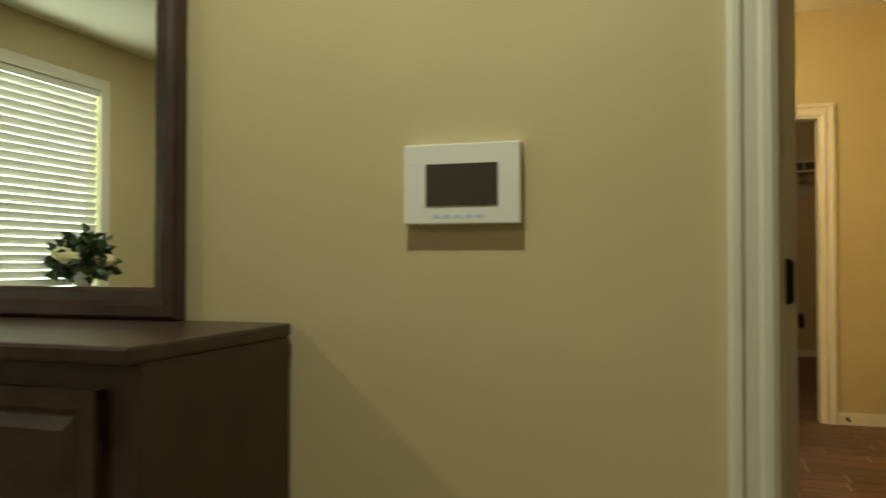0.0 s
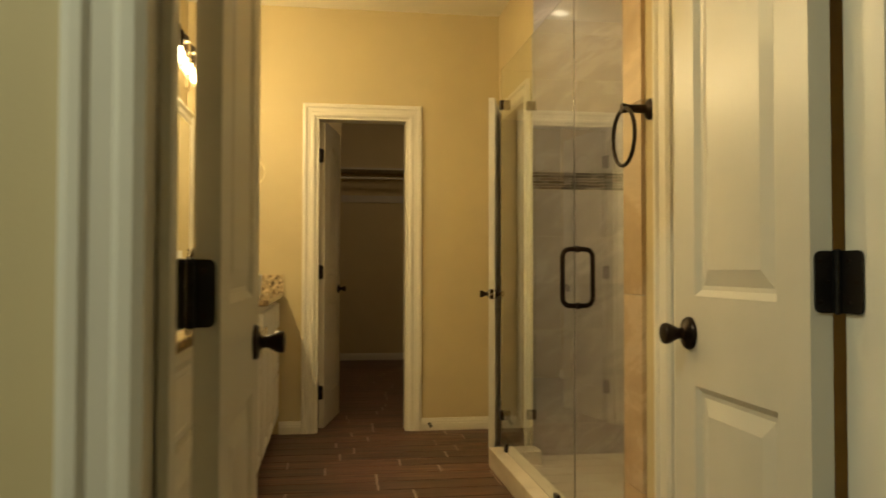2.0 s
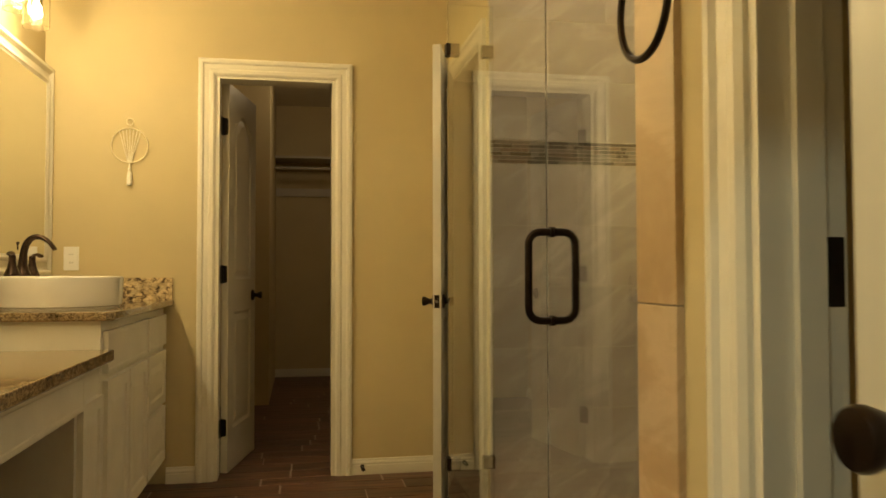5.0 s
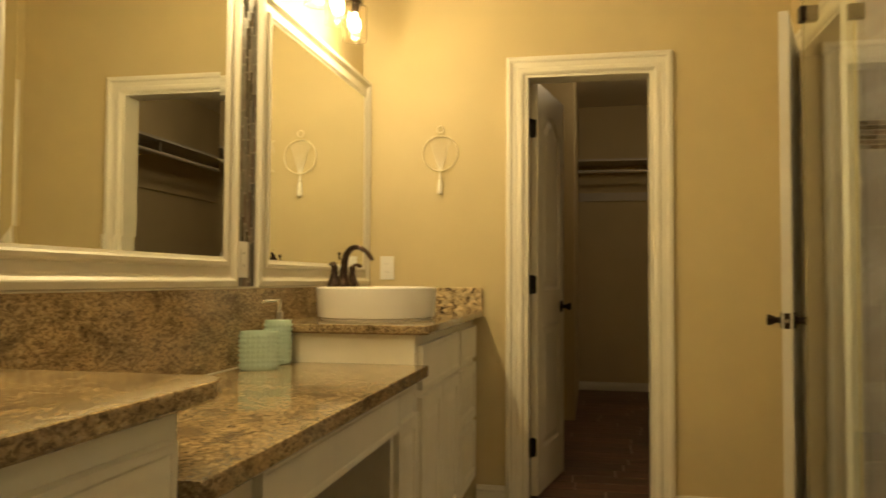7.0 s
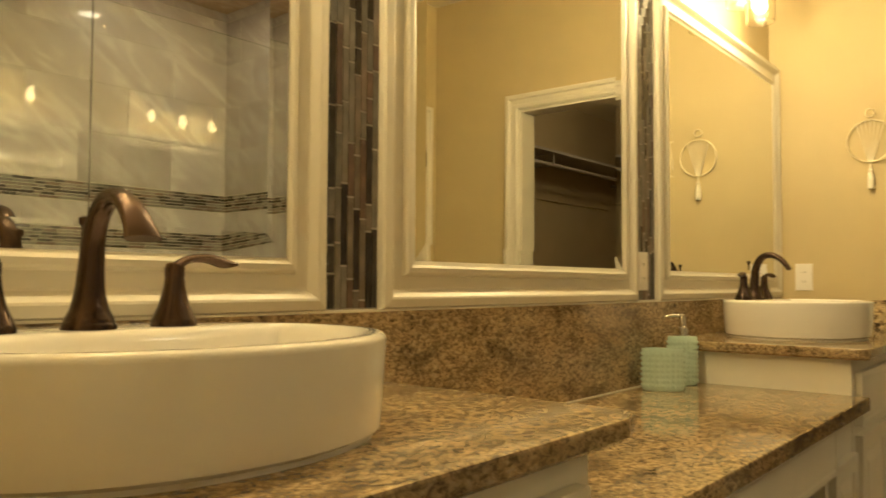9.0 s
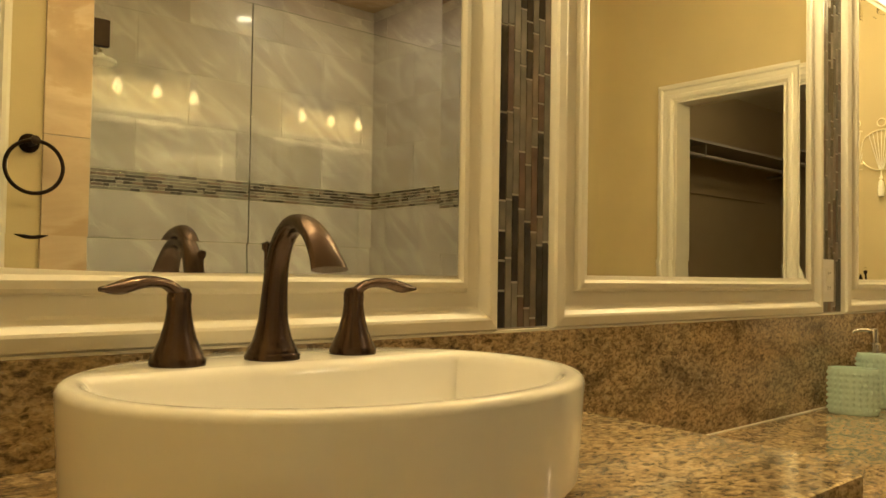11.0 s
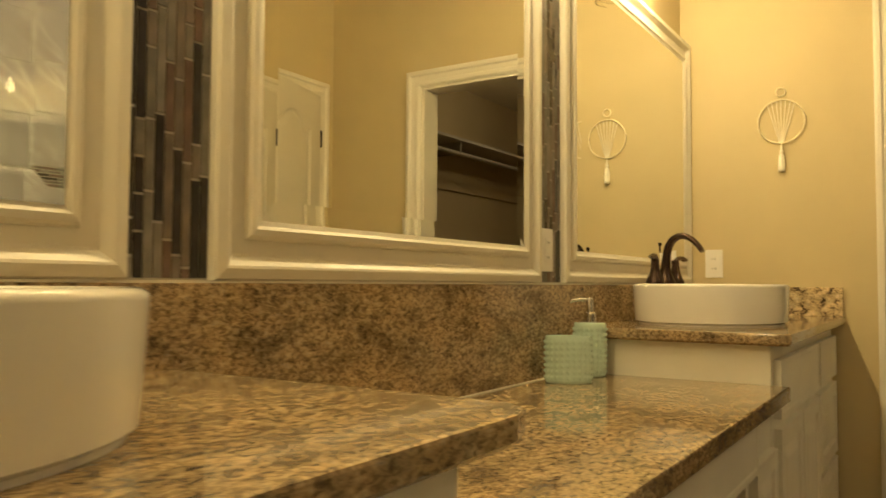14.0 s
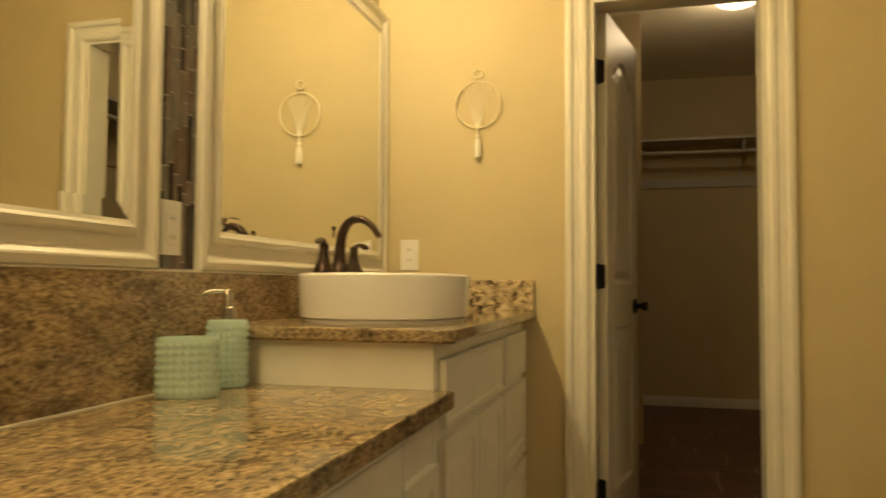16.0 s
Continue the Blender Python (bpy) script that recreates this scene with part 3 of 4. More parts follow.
def wall_mirror(y0, y1, turn=0.0, tilt=0.0):
    m = thing("wall_mirror", (XM, (y0 + y1) / 2, MZ0), "wall mirror in a wide cream moulded frame above the vanity", "mirror", "mirrors over the vanity")
    part("mirror_frame", framed(FRAME, y0, y1, MZ0, MZ1, lambda u, v, h: (XM + h, u, v)), TRIM, m, "cream moulded frame")
    a, b, c, d, e = y0 + 0.088, y1 - 0.088, MZ0 + 0.088, MZ1 - 0.088, 0.038
    loops = [[(XM + x, p, q) for p, q in ((a + i, c + i), (b - i, c + i), (b - i, d - i), (a + i, d - i))] for i, x in ((0, 0.003), (0, 0.0386), (e, 0.0371))]
    bm = rings(loops)
    mid = Vector((XM + 0.037, (y0 + y1) / 2, (MZ0 + MZ1) / 2))
    bm.transform(Matrix.Translation(mid) @ pose(0, 0, 0, 0, tilt, turn) @ Matrix.Translation(-mid))
    part("mirror_pane", bm, MIRROR, m, "bevelled mirror glass")


wall_mirror(1.74, 3.026, -0.3, -0.16)
wall_mirror(3.167, 4.246)
wall_mirror(4.398, 5.690)


# ---- vanity ----
CX = 0.17           # cabinet fronts
TOP_U, TOP_L = 0.903, 0.775


def front(parent, name, y0, y1, z0, z1, panel=True, inset=0.045, cx=CX):
    """A door or drawer front, 19 mm thick, on the cabinet's face."""
    w, h = y1 - y0, z1 - z0
    steps = [(0.0, 0.0), (0.005, -0.008), (0.014, -0.008), (0.040, -0.001)] if panel else [(0.0, 0.0), (0.004, -0.002)]
    bm = panelled(w, 0, h, 0.019, [(inset, w - inset, inset, h - inset, 0)] if panel else [(0.012, w - 0.012, 0.012, h - 0.012, 0)], steps)
    bm.transform(pose(cx + 0.0195, y1, z0, 0, 0, -90))
    return part(name, bm, CABINET, parent)


def vanity_cabinet(y0, y1, label, flip, cx=CX, top=TOP_U - 0.04):
    c = thing("vanity_cabinet", (XM, (y0 + y1) / 2, 0), label, "cabinet", "vanity cabinets")
    bm = box(XM, cx, y0, y1, 0.10, top)
    box(XM, cx - 0.07, y0 + 0.01, y1, 0.0, 0.10, bm=bm)
    part("body", bm, CABINET, c)
    def span(a, b):
        return (y0 + a, y0 + b) if not flip else (y1 - b, y1 - a)
    w = y1 - y0
    for a, b in ((0.03, 0.74), (0.77, w - 0.03)):
        front(c, "drawer_front", *span(a, b), 0.69, 0.835, False, cx=cx)
    front(c, "cabinet_door", *span(0.03, 0.378), 0.13, 0.665, cx=cx)
    front(c, "cabinet_door", *span(0.392, 0.74), 0.13, 0.665, cx=cx)
    front(c, "drawer_front", *span(0.77, w - 0.03), 0.41, 0.665, cx=cx)
    front(c, "drawer_front", *span(0.77, w - 0.03), 0.13, 0.39, cx=cx)


VY0, VY1, VY2, VY3 = YB1, 2.98, 4.455, YF0
vanity_cabinet(VY0, VY1, "cream painted vanity cabinet under the first basin", True, 0.157, TOP_U - 0.03)
vanity_cabinet(VY2, VY3, "cream painted vanity cabinet with panelled doors under the second basin", False, 0.151, TOP_U - 0.03)
k = thing("vanity_desk", (XM, 3.72, 0), "cream knee-space section with a wide drawer below the lower counter", "cabinet")
for a, b in ((VY1, 3.28), (4.16, VY2)):
    bm = box(XM, CX - 0.02, a, b, 0.10, TOP_L - 0.04)
    box(XM, CX - 0.09, a, b, 0.0, 0.10, bm=bm)
    part("pedestal", bm, CABINET, k)
    bm = panelled(b - a - 0.05, 0, 0.50, 0.019, [(0.04, b - a - 0.09, 0.04, 0.46, 0)], [(0.0, 0.0), (0.005, -0.008), (0.014, -0.008), (0.040, -0.001)])
    bm.transform(pose(CX - 0.0005, b - 0.025, 0.13, 0, 0, -90))
    part("pedestal_panel", bm, CABINET, k)
part("apron", box(XM, CX - 0.02, 3.28, 4.16, 0.60, TOP_L - 0.04), CABINET, k)
bm = panelled(0.96, 0, 0.115, 0.019, [(0.012, 0.948, 0.012, 0.103, 0)], [(0.0, 0.0), (0.004, -0.002)])
bm.transform(pose(CX - 0.0005, 4.20, 0.615, 0, 0, -90))
part("drawer_front", bm, CABINET, k)


def slab(name, x0, x1, y0, y1, top, thick, clip, label, cut=0.03):
    """A granite slab with eased front edge and, where clip is set, a cut front corner."""
    def loop(i, z):
        a = [(x0, y0), (x1 - i, y0)] if not clip[0] else [(x0, y0 + i), (x1 - cut, y0 + i), (x1 - i, y0 + cut)]
        b = [(x1 - i, y1), (x0, y1)] if not clip[1] else [(x1 - i, y1 - cut * 1.5), (x1 - cut * 0.3 - i * 0.8, y1 - cut * 0.55 - i * 0.3), (x1 - cut, y1 - i), (x0, y1 - i)]
        return [(x, y, z) for x, y in a + b]
    bm = rings([loop(0.006, top - thick), loop(0.0, top - thick + 0.006), loop(0.0, top - 0.004), loop(0.001, top - 0.001), loop(0.004, top)])
    solid(name, bm, GRANITE, label, "countertop")


slab("granite_counter", XM, 0.184, VY0, 3.104, TOP_U, 0.03, (False, True), "speckled gold and brown granite counter under the first basin", 0.042)
slab("granite_counter", XM, 0.200, 4.425, VY3, TOP_U, 0.03, (True, False), "speckled gold and brown granite counter under the second basin", 0.025)
slab("granite_desk_counter", XM, 0.195, VY1, 4.455, TOP_L, 0.04, (False, False), "lower polished granite counter between the basins")
for name, y0, y1, z0 in (("granite_backsplash", VY0, VY1, TOP_U), ("granite_backsplash", VY1, 4.455, TOP_L), ("granite_backsplash", 4.455, VY3 - 0.022, TOP_U)):
    solid(name, box(XM, XM + 0.044, y0, y1, z0, 1.020, 0.002), GRANITE, "speckled granite backsplash below the mirrors", "backsplash", group="backsplash pieces")
setting("trim_splash_line", box(XM, XM + 0.0425, VY0, VY3 - 0.022, 1.020, 1.0238), TRIM, "thin cream caulk line along the backsplash", "caulk")
setting("trim_desk_line", box(XM + 0.0435, XM + 0.0465, 3.11, VY2, TOP_L, TOP_L + 0.0028), TRIM, "thin pale caulk line where counter meets backsplash", "caulk")
solid("granite_side_splash", box(XM, 0.195, VY3 - 0.02, VY3, TOP_U, 1.014, 0.002), BLOTCHED, "cream and black blotched granite side splash against the end wall", "backsplash")


# ---- basins and taps ----
def oval(cx, cy, a, b, z, n=72, p=2.12):
    out = []
    for i in range(n):
        t = 2 * math.pi * i / n
        c, s = math.cos(t), math.sin(t)
        out.append((cx + a * math.copysign(abs(c) ** (2 / p), c), cy + b * math.copysign(abs(s) ** (2 / p), s), z))
    return out


def basin(cx, cy, A, B, z1):
    z0 = TOP_U
    s = thing("vessel_basin", (cx, cy, z0), "white oval vessel basin standing on the granite counter", "sink", "vessel basins")
    loops = [oval(cx, cy, A - 0.014, B - 0.014, z0), oval(cx, cy, A - 0.014, B - 0.014, z0 + 0.005), oval(cx, cy, A - 0.006, B - 0.006, z0 + 0.010),
             oval(cx, cy, A - 0.003, B - 0.003, z0 + 0.05)]
    for k in range(6):
        a = radians(k * 18)
        loops.append(oval(cx, cy, A - 0.009 + 0.009 * math.cos(a), B - 0.009 + 0.009 * math.cos(a), z1 - 0.009 + 0.009 * math.sin(a)))
    ix = cx + 0.045

    def bowl(d, z):
        """The bowl's outline: an oval cut straight along the tap deck."""
        return [(max(p[0], cx - 0.081 + d), p[1], z) for p in oval(cx, cy, A - 0.020 - d, B - 0.020 - d, z)]
    loops += [bowl(-0.004, z1), bowl(0.0, z1 - 0.0008), bowl(0.004, z1 - 0.003), bowl(0.007, z1 - 0.007), bowl(0.010, z1 - 0.014), bowl(0.018, z1 - 0.05), bowl(0.034, z1 - 0.078), bowl(0.06, z1 - 0.09), oval(ix, cy, 0.03, 0.03, z1 - 0.095)]
    part("bowl", rings(loops), CERAMIC, s, smooth=True)
    part("drain", lathe([(0.0, 0.0), (0.022, 0.0), (0.02, 0.003), (0.0, 0.003)], (ix, cy, z1 - 0.0945)), FAUCET, s, "bronze drain", True)


def tap(x, cy, z):
    f = thing("basin_tap", (x, cy, z), "brushed bronze widespread tap with two lever handles on the basin", "faucet", "basin taps")
    pts = [(x, cy, z + 0.004), (x, cy, z + 0.018), (x, cy, z + 0.040), (x + 0.002, cy, z + 0.072), (x + 0.007, cy, z + 0.108), (x + 0.020, cy, z + 0.135),
           (x + 0.042, cy, z + 0.150), (x + 0.068, cy, z + 0.148), (x + 0.091, cy, z + 0.133), (x + 0.107, cy, z + 0.114), (x + 0.115, cy, z + 0.101)]
    pts = curve_points(pts, 4)
    u = np.linspace(0, 1, len(pts))
    rad = np.interp(u, [0, 0.06, 0.12, 0.22, 0.34, 0.5, 0.65, 0.8, 1.0], [0.029, 0.028, 0.0225, 0.0165, 0.0140, 0.0125, 0.0120, 0.0130, 0.0155])
    wide = np.interp(u, [0, 0.5, 0.7, 1.0], [1.0, 1.0, 1.2, 1.45])
    flat = np.interp(u, [0, 0.5, 0.7, 1.0], [1.0, 1.0, 0.8, 0.45])
    part("spout", tube(pts, [float(r) for r in rad], 18, [(float(a), float(b)) for a, b in zip(wide, flat)]), FAUCET, f, smooth=True)
    part("base_ring", lathe([(0.0, 0.0), (0.031, 0.0), (0.031, 0.005), (0.029, 0.008), (0.0, 0.008)], (x, cy, z)), FAUCET, f, "", True)
    part("lift_rod", lathe([(0.0, 0.0), (0.003, 0.0), (0.003, 0.02), (0.006, 0.024), (0.006, 0.03), (0.0, 0.033)], (x - 0.018, cy, z + 0.10)), FAUCET, f, "", True)
    for s in (-1, 1):
        y = cy + s * 0.109
        h = part("handle", lathe([(0.0, 0.0), (0.0285, 0.0), (0.0285, 0.006), (0.0265, 0.010), (0.0185, 0.028), (0.0135, 0.048), (0.0120, 0.061), (0.0125, 0.065),
                                  (0.0125, 0.073), (0.010, 0.079), (0.0, 0.081)], (x, y, z)), FAUCET, f, smooth=True)
        lv = curve_points([(x, y, z + 0.073), (x + 0.004, y + s * 0.016, z + 0.084), (x + 0.008, y + s * 0.040, z + 0.086), (x + 0.012, y + s * 0.066, z + 0.080), (x + 0.015, y + s * 0.084, z + 0.079)], 4)
        rr = np.interp(np.linspace(0, 1, len(lv)), [0, 0.3, 0.7, 1], [0.011, 0.009, 0.0125, 0.004])
        part("lever", tube(lv, [float(r) for r in rr], 12, [(1.0, 0.6)] * len(lv)), FAUCET, h, smooth=True)


for cx, cy, A, B, rim, tap_x, tap_y in ((-0.139, 2.575, 0.221, 0.264, 1.017, -0.262, 2.563), (-0.092, 4.862, 0.224, 0.258, 1.024, -0.232, 4.875)):
    basin(cx, cy, A, B, rim)
    tap(tap_x, tap_y, rim)


# ---- vanity lights ----
def vanity_light(cy):
    z, x = 2.047, -0.258
    v = thing("vanity_light", (XM, cy, z + 0.2), "bronze vanity light with three clear glass shades, switched on", "wall lamp", "vanity lights")
    part("back_plate", box(XM, XM + 0.02, cy - 0.06, cy + 0.06, z + 0.16, z + 0.28, 0.006), BRONZE, v)
    part("bar", box(XM + 0.035, XM + 0.055, cy - 0.265, cy + 0.265, z + 0.22, z + 0.24, 0.004), BRONZE, v)
    part("stem", box(XM + 0.018, XM + 0.037, cy - 0.015, cy + 0.015, z + 0.215, z + 0.245, 0.003), BRONZE, v)
    for s in (-1, 0, 1):
        y = cy + s * 0.215
        part("arm", tube(curve_points([(XM + 0.045, y, z + 0.23), (XM + 0.09, y, z + 0.245), (x - 0.01, y, z + 0.235), (x, y, z + 0.20)], 5), 0.007, 10), BRONZE, v, "", True)
        sh = part("shade", lathe([(0.018, 0.150), (0.045, 0.146), (0.052, 0.138), (0.052, 0.0), (0.049, 0.0), (0.049, 0.136), (0.043, 0.143), (0.018, 0.147)], (x, y, z), segments=32), SHADE, v, "clear glass cylinder shade", True)
        sh.visible_shadow = False
        part("socket", lathe([(0.0, 0.20), (0.016, 0.20), (0.020, 0.185), (0.030, 0.158), (0.030, 0.151), (0.016, 0.150), (0.014, 0.118), (0.0, 0.118)], (x, y, z)), BRONZE, v, "", True)
        b = part("bulb", lathe([(0.0, 0.117), (0.010, 0.116), (0.011, 0.104), (0.014, 0.098), (0.020, 0.088), (0.0225, 0.077), (0.020, 0.066), (0.012, 0.058), (0.0, 0.056)], (x, y, z)), BULB, v, "glowing lamp bulb", True)
        b.visible_shadow = False
        lamp("bulb_light", "POINT", (x, y, z + 0.06), BULB_W, WARM, 0.028)


for cy in (2.565, 3.71, 4.855):
    vanity_light(cy)


SOFFIT = 2.68
setting("ceiling_shower", box(XR + 0.03, SH_X1, SH_Y0, SH_Y1, SOFFIT, CEIL), EDGE_TILE, "lowered tan tiled ceiling over the shower", "ceiling")


def downlight(at, watts, colour, top=CEIL):
    x, y = at
    label = "round recessed ceiling light, switched on"
    d = thing("ceiling_downlight", (x, y, top), label, "ceiling light", "recessed lights")
    part("trim_ring", lathe([(0.055, 0.0), (0.085, 0.0), (0.085, -0.004), (0.075, -0.010), (0.060, -0.006), (0.055, -0.002)], (x, y, top)), PLASTIC, d, "", True)
    part("diffuser", lathe([(0.0, -0.001), (0.056, -0.001), (0.056, -0.003), (0.0, -0.003)], (x, y, top)), DISC, d, "glowing diffuser")
    lamp("downlight_beam", "AREA", (x, y, top - 0.015), watts, colour, 0.11, (x, y, 0))


downlight((1.92, 4.26), SHOWER_W, (1.0, 0.85, 0.56), SOFFIT)
downlight((-0.30, 0.66), BED_W, (0.92, 0.97, 0.72))
downlight((-2.6, -1.6), BED_W, (0.92, 0.97, 0.72))

# ---- shower ----
GX = 1.407
bm = box(1.335, 1.475, SH_Y0, SH_Y1 - 0.06, 0.0, 0.10, 0.004)
solid("shower_curb", bm, CURB_STONE, "cream stone curb below the shower glass", "shower curb")
solid("shower_curb", box(1.475, XT, SH_Y1 - 0.19, SH_Y1 - 0.06, 0.0, 0.10, 0.004), CURB_STONE, "cream stone curb below the short glass return", "shower curb")
solid("shower_pan", box(1.475, SH_X1, SH_Y0, SH_Y1, 0.0, 0.03), CURB_STONE, "cream stone shower floor with small tiles", "shower floor")
GJ = 3.462


def pane(x0, x1, y0, y1, z0, z1, name="pane"):
    p = part(name, box(x0, x1, y0, y1, z0, z1, 0.001), GLASS, enclosure if name == "pane" else shower_door)
    p.visible_shadow = False
    return p


enclosure = thing("shower_enclosure", (GX, 4.2, 0.1), "frameless clear glass shower panels on the stone curb", "shower screen")
shower_door = thing("shower_door", (GX, 3.2, 0.115), "frameless clear glass shower door with a bronze pull", "shower door")
pane(GX - 0.005, GX + 0.005, GJ + 0.0008, 4.735, 0.102, 2.13)
pane(GX + 0.006, XT - 0.002, 4.725, 4.735, 0.102, 2.13)
pane(GX - 0.005, GX + 0.005, SH_Y0 + 0.006, GJ - 0.0008, 0.112, 2.13, "door_pane")
for z in (0.27, 1.94):
    part("clamp", box(GX - 0.014, GX + 0.05, 4.71, 4.75, z - 0.025, z + 0.025, 0.002), BRONZE, enclosure, "dark bronze glass clamp")
    part("clamp", box(XT - 0.05, XT, 4.715, 4.745, z - 0.025, z + 0.025, 0.002), BRONZE, enclosure, "dark bronze glass clamp")
for y in (3.70, 4.62):
    part("curb_clamp", box(GX - 0.012, GX + 0.012, y - 0.022, y + 0.022, 0.10, 0.145, 0.002), BRONZE, enclosure, "dark bronze glass clamp")
for z in (0.35, 1.90):
    part("door_hinge", box(GX - 0.014, GX + 0.014, SH_Y0 + 0.001, SH_Y0 + 0.055, z - 0.045, z + 0.045, 0.002), BRONZE, shower_door, "dark bronze glass hinge")


def pull(y, z0, z1):
    """Two bent bars, back to back through the glass."""
    r, reach = 0.030, 0.062
    for side in (-1, 1):
        c = [(GX + side * 0.006, y, z0)]
        for cz, a0 in ((z0 + r, 270), (z1 - r, 0)):
            for k in range(7):
                a = radians(a0 + k * 15)
                c.append((GX + side * (reach - r + r * math.cos(a)), y, cz + r * math.sin(a)))
        c.append((GX + side * 0.006, y, z1))
        h = part("pull_handle", tube(c, 0.0095, 12), BRONZE, shower_door, "dark bronze pull handle", True)
        for z in (z0, z1):
            part("washer", lathe([(0.0, 0.005), (0.013, 0.005), (0.013, 0.010), (0.0, 0.010)] if side > 0 else [(0.0, -0.005), (0.013, -0.005), (0.013, -0.010), (0.0, -0.010)], (GX, y, z), "x", 16), BRONZE, h, "", True)


pull(3.425, 0.917, 1.128)

sh = thing("wall_shower", (SH_X1, 3.20, 2.08), "round white shower head on a wall arm", "shower")
part("arm", tube(curve_points([(SH_X1, 3.20, 2.12), (SH_X1 - 0.05, 3.20, 2.13), (SH_X1 - 0.12, 3.20, 2.115), (SH_X1 - 0.15, 3.20, 2.09)], 5), 0.010, 12), CHROME, sh, "", True)
part("flange", lathe([(0.0, 0.0), (0.028, 0.0), (0.026, -0.006), (0.012, -0.010), (0.0, -0.010)], (SH_X1, 3.20, 2.12), "x"), CHROME, sh, "", True)
part("rose", lathe([(0.0, 0.035), (0.014, 0.034), (0.020, 0.020), (0.060, 0.010), (0.068, 0.0), (0.066, -0.008), (0.0, -0.010)], (SH_X1 - 0.155, 3.20, 2.055)), PLASTIC, sh, "white spray head", True)

# towel ring
r = thing("towel_ring", (XR, 2.71, 1.505), "dark bronze towel ring on the wall beside the shower", "towel ring")
part("wall_plate", lathe([(0.0, 0.0), (0.030, 0.0), (0.030, -0.005), (0.024, -0.012), (0.013, -0.017), (0.011, -0.068), (0.014, -0.073), (0.014, -0.086), (0.0, -0.088)], (XR, 2.71, 1.505), "x"), BRONZE, r, "", True)
part("ring", ring_bar(0.080, 0.006, (XR - 0.080, 2.71, 1.424), "x"), BRONZE, r, "", True)

# ---- outlets, panel ----
def outlet(place, label, group="wall outlets"):
    """place(u, v, h): across, up, out of the wall."""
    o = thing("wall_outlet", place(0, 0, 0), label, "outlet", group)
    def pad(u0, u1, v0, v1, h0, h1, name, mat, b=0.0008):
        a, c = place(u0, v0, h0), place(u1, v1, h1)
        lo, hi = [min(p, q) for p, q in zip(a, c)], [max(p, q) for p, q in zip(a, c)]
        part(name, box(lo[0], hi[0], lo[1], hi[1], lo[2], hi[2], b), mat, o)
    pad(-0.035, 0.035, -0.0575, 0.0575, 0, 0.005, "cover_plate", PLASTIC, 0.002)
    pad(-0.017, 0.017, -0.033, 0.033, 0.0045, 0.007, "receptacle", PLASTIC)
    for v in (-0.02, 0.02):
        for u in (-0.006, 0.006):
            pad(u - 0.001, u + 0.001, v - 0.004, v + 0.004, 0.0065, 0.0074, "slot", DARK, 0)


outlet(lambda u, v, h: (-0.278 + u, YF0 - h, 1.108 + v), "white wall outlet beside the second basin")
outlet(lambda u, v, h: (XM + 0.027 + h, 4.305 + u, 1.112 + v), "white wall outlet on the mosaic strip between the mirrors")

p = thing("alarm_panel", (-0.283, YB0, 1.21), "white alarm keypad with a dark screen on the bedroom wall", "wall panel")
part("housing", box(-0.394, -0.158, YB0 - 0.028, YB0, 1.134, 1.292, 0.003), PLASTIC, p)
for k_ in range(5):
    part("icon_bar", box(-0.332 + k_ * 0.022, -0.318 + k_ * 0.022, YB0 - 0.0288, YB0 - 0.027, 1.146, 1.152), ICON, p, "pale blue icon")
part("grille", box(-0.385, -0.362, YB0 - 0.0286, YB0 - 0.027, 1.252, 1.270), PLASTIC, p)
part("screen", box(-0.347, -0.201, YB0 - 0.0305, YB0 - 0.026, 1.170, 1.252, 0.0005), SCREEN, p, "dark display screen")

# ---- cup, soap pump ----
def beads(at, r, h, top, deep=1.0, turn=0.0, rows=8, cols=26):
    """An oval body with rows of small beads, closed by the profile top; deep: the short axis as a share of the long one."""
    sub = 4
    n = cols * sub
    ct, st = math.cos(radians(turn)), math.sin(radians(turn))

    def ring(rad, z, lift=0.0):
        out = []
        for k in range(n):
            a = 2 * math.pi * k / n
            q = rad + lift * max(0.0, math.cos(a * cols)) ** 0.7
            u, v = q * math.cos(a), (q - rad * (1 - deep)) * math.sin(a)
            out.append((at[0] + u * ct - v * st, at[1] + u * st + v * ct, at[2] + z))
        return out
    loops = [ring(0.002, 0.0), ring(r - 0.003, 0.0), ring(r, 0.003)]
    step = (h - 0.014) / rows
    for i in range(rows):
        for f_, l_ in ((0.10, 0.0), (0.30, 0.0026), (0.5, 0.0038), (0.70, 0.0026), (0.90, 0.0)):
            loops.append(ring(r, 0.007 + step * (i + f_), l_))
    loops += [ring(max(q, 0.0005), z) for q, z in top]
    return rings(loops)


at = (-0.282, 4.222, TOP_L)
t = thing("tumbler", at, "mint green beaded ceramic oval tumbler on the granite counter", "bathroom cup")
part("cup_body", beads(at, 0.058, 0.117, [(0.058, 0.115), (0.057, 0.117), (0.054, 0.117), (0.053, 0.114), (0.053, 0.006), (0.0, 0.006)], 0.62, 24, 7, 24), MINT, t, smooth=True)
at = (-0.292, 4.388, TOP_L)
t = thing("soap_dispenser", at, "mint green beaded ceramic soap dispenser with a metal pump", "soap dispenser")
part("bottle", beads(at, 0.043, 0.140, [(0.043, 0.139), (0.040, 0.144), (0.014, 0.146), (0.0, 0.146)], 0.85, 24, 9, 22), MINT, t, smooth=True)
part("pump_collar", lathe([(0.0, 0.145), (0.016, 0.145), (0.016, 0.168), (0.013, 0.171), (0.0095, 0.172), (0.0095, 0.205), (0.007, 0.209), (0.0, 0.210)], at), CHROME, t, "brushed nickel pump", True)
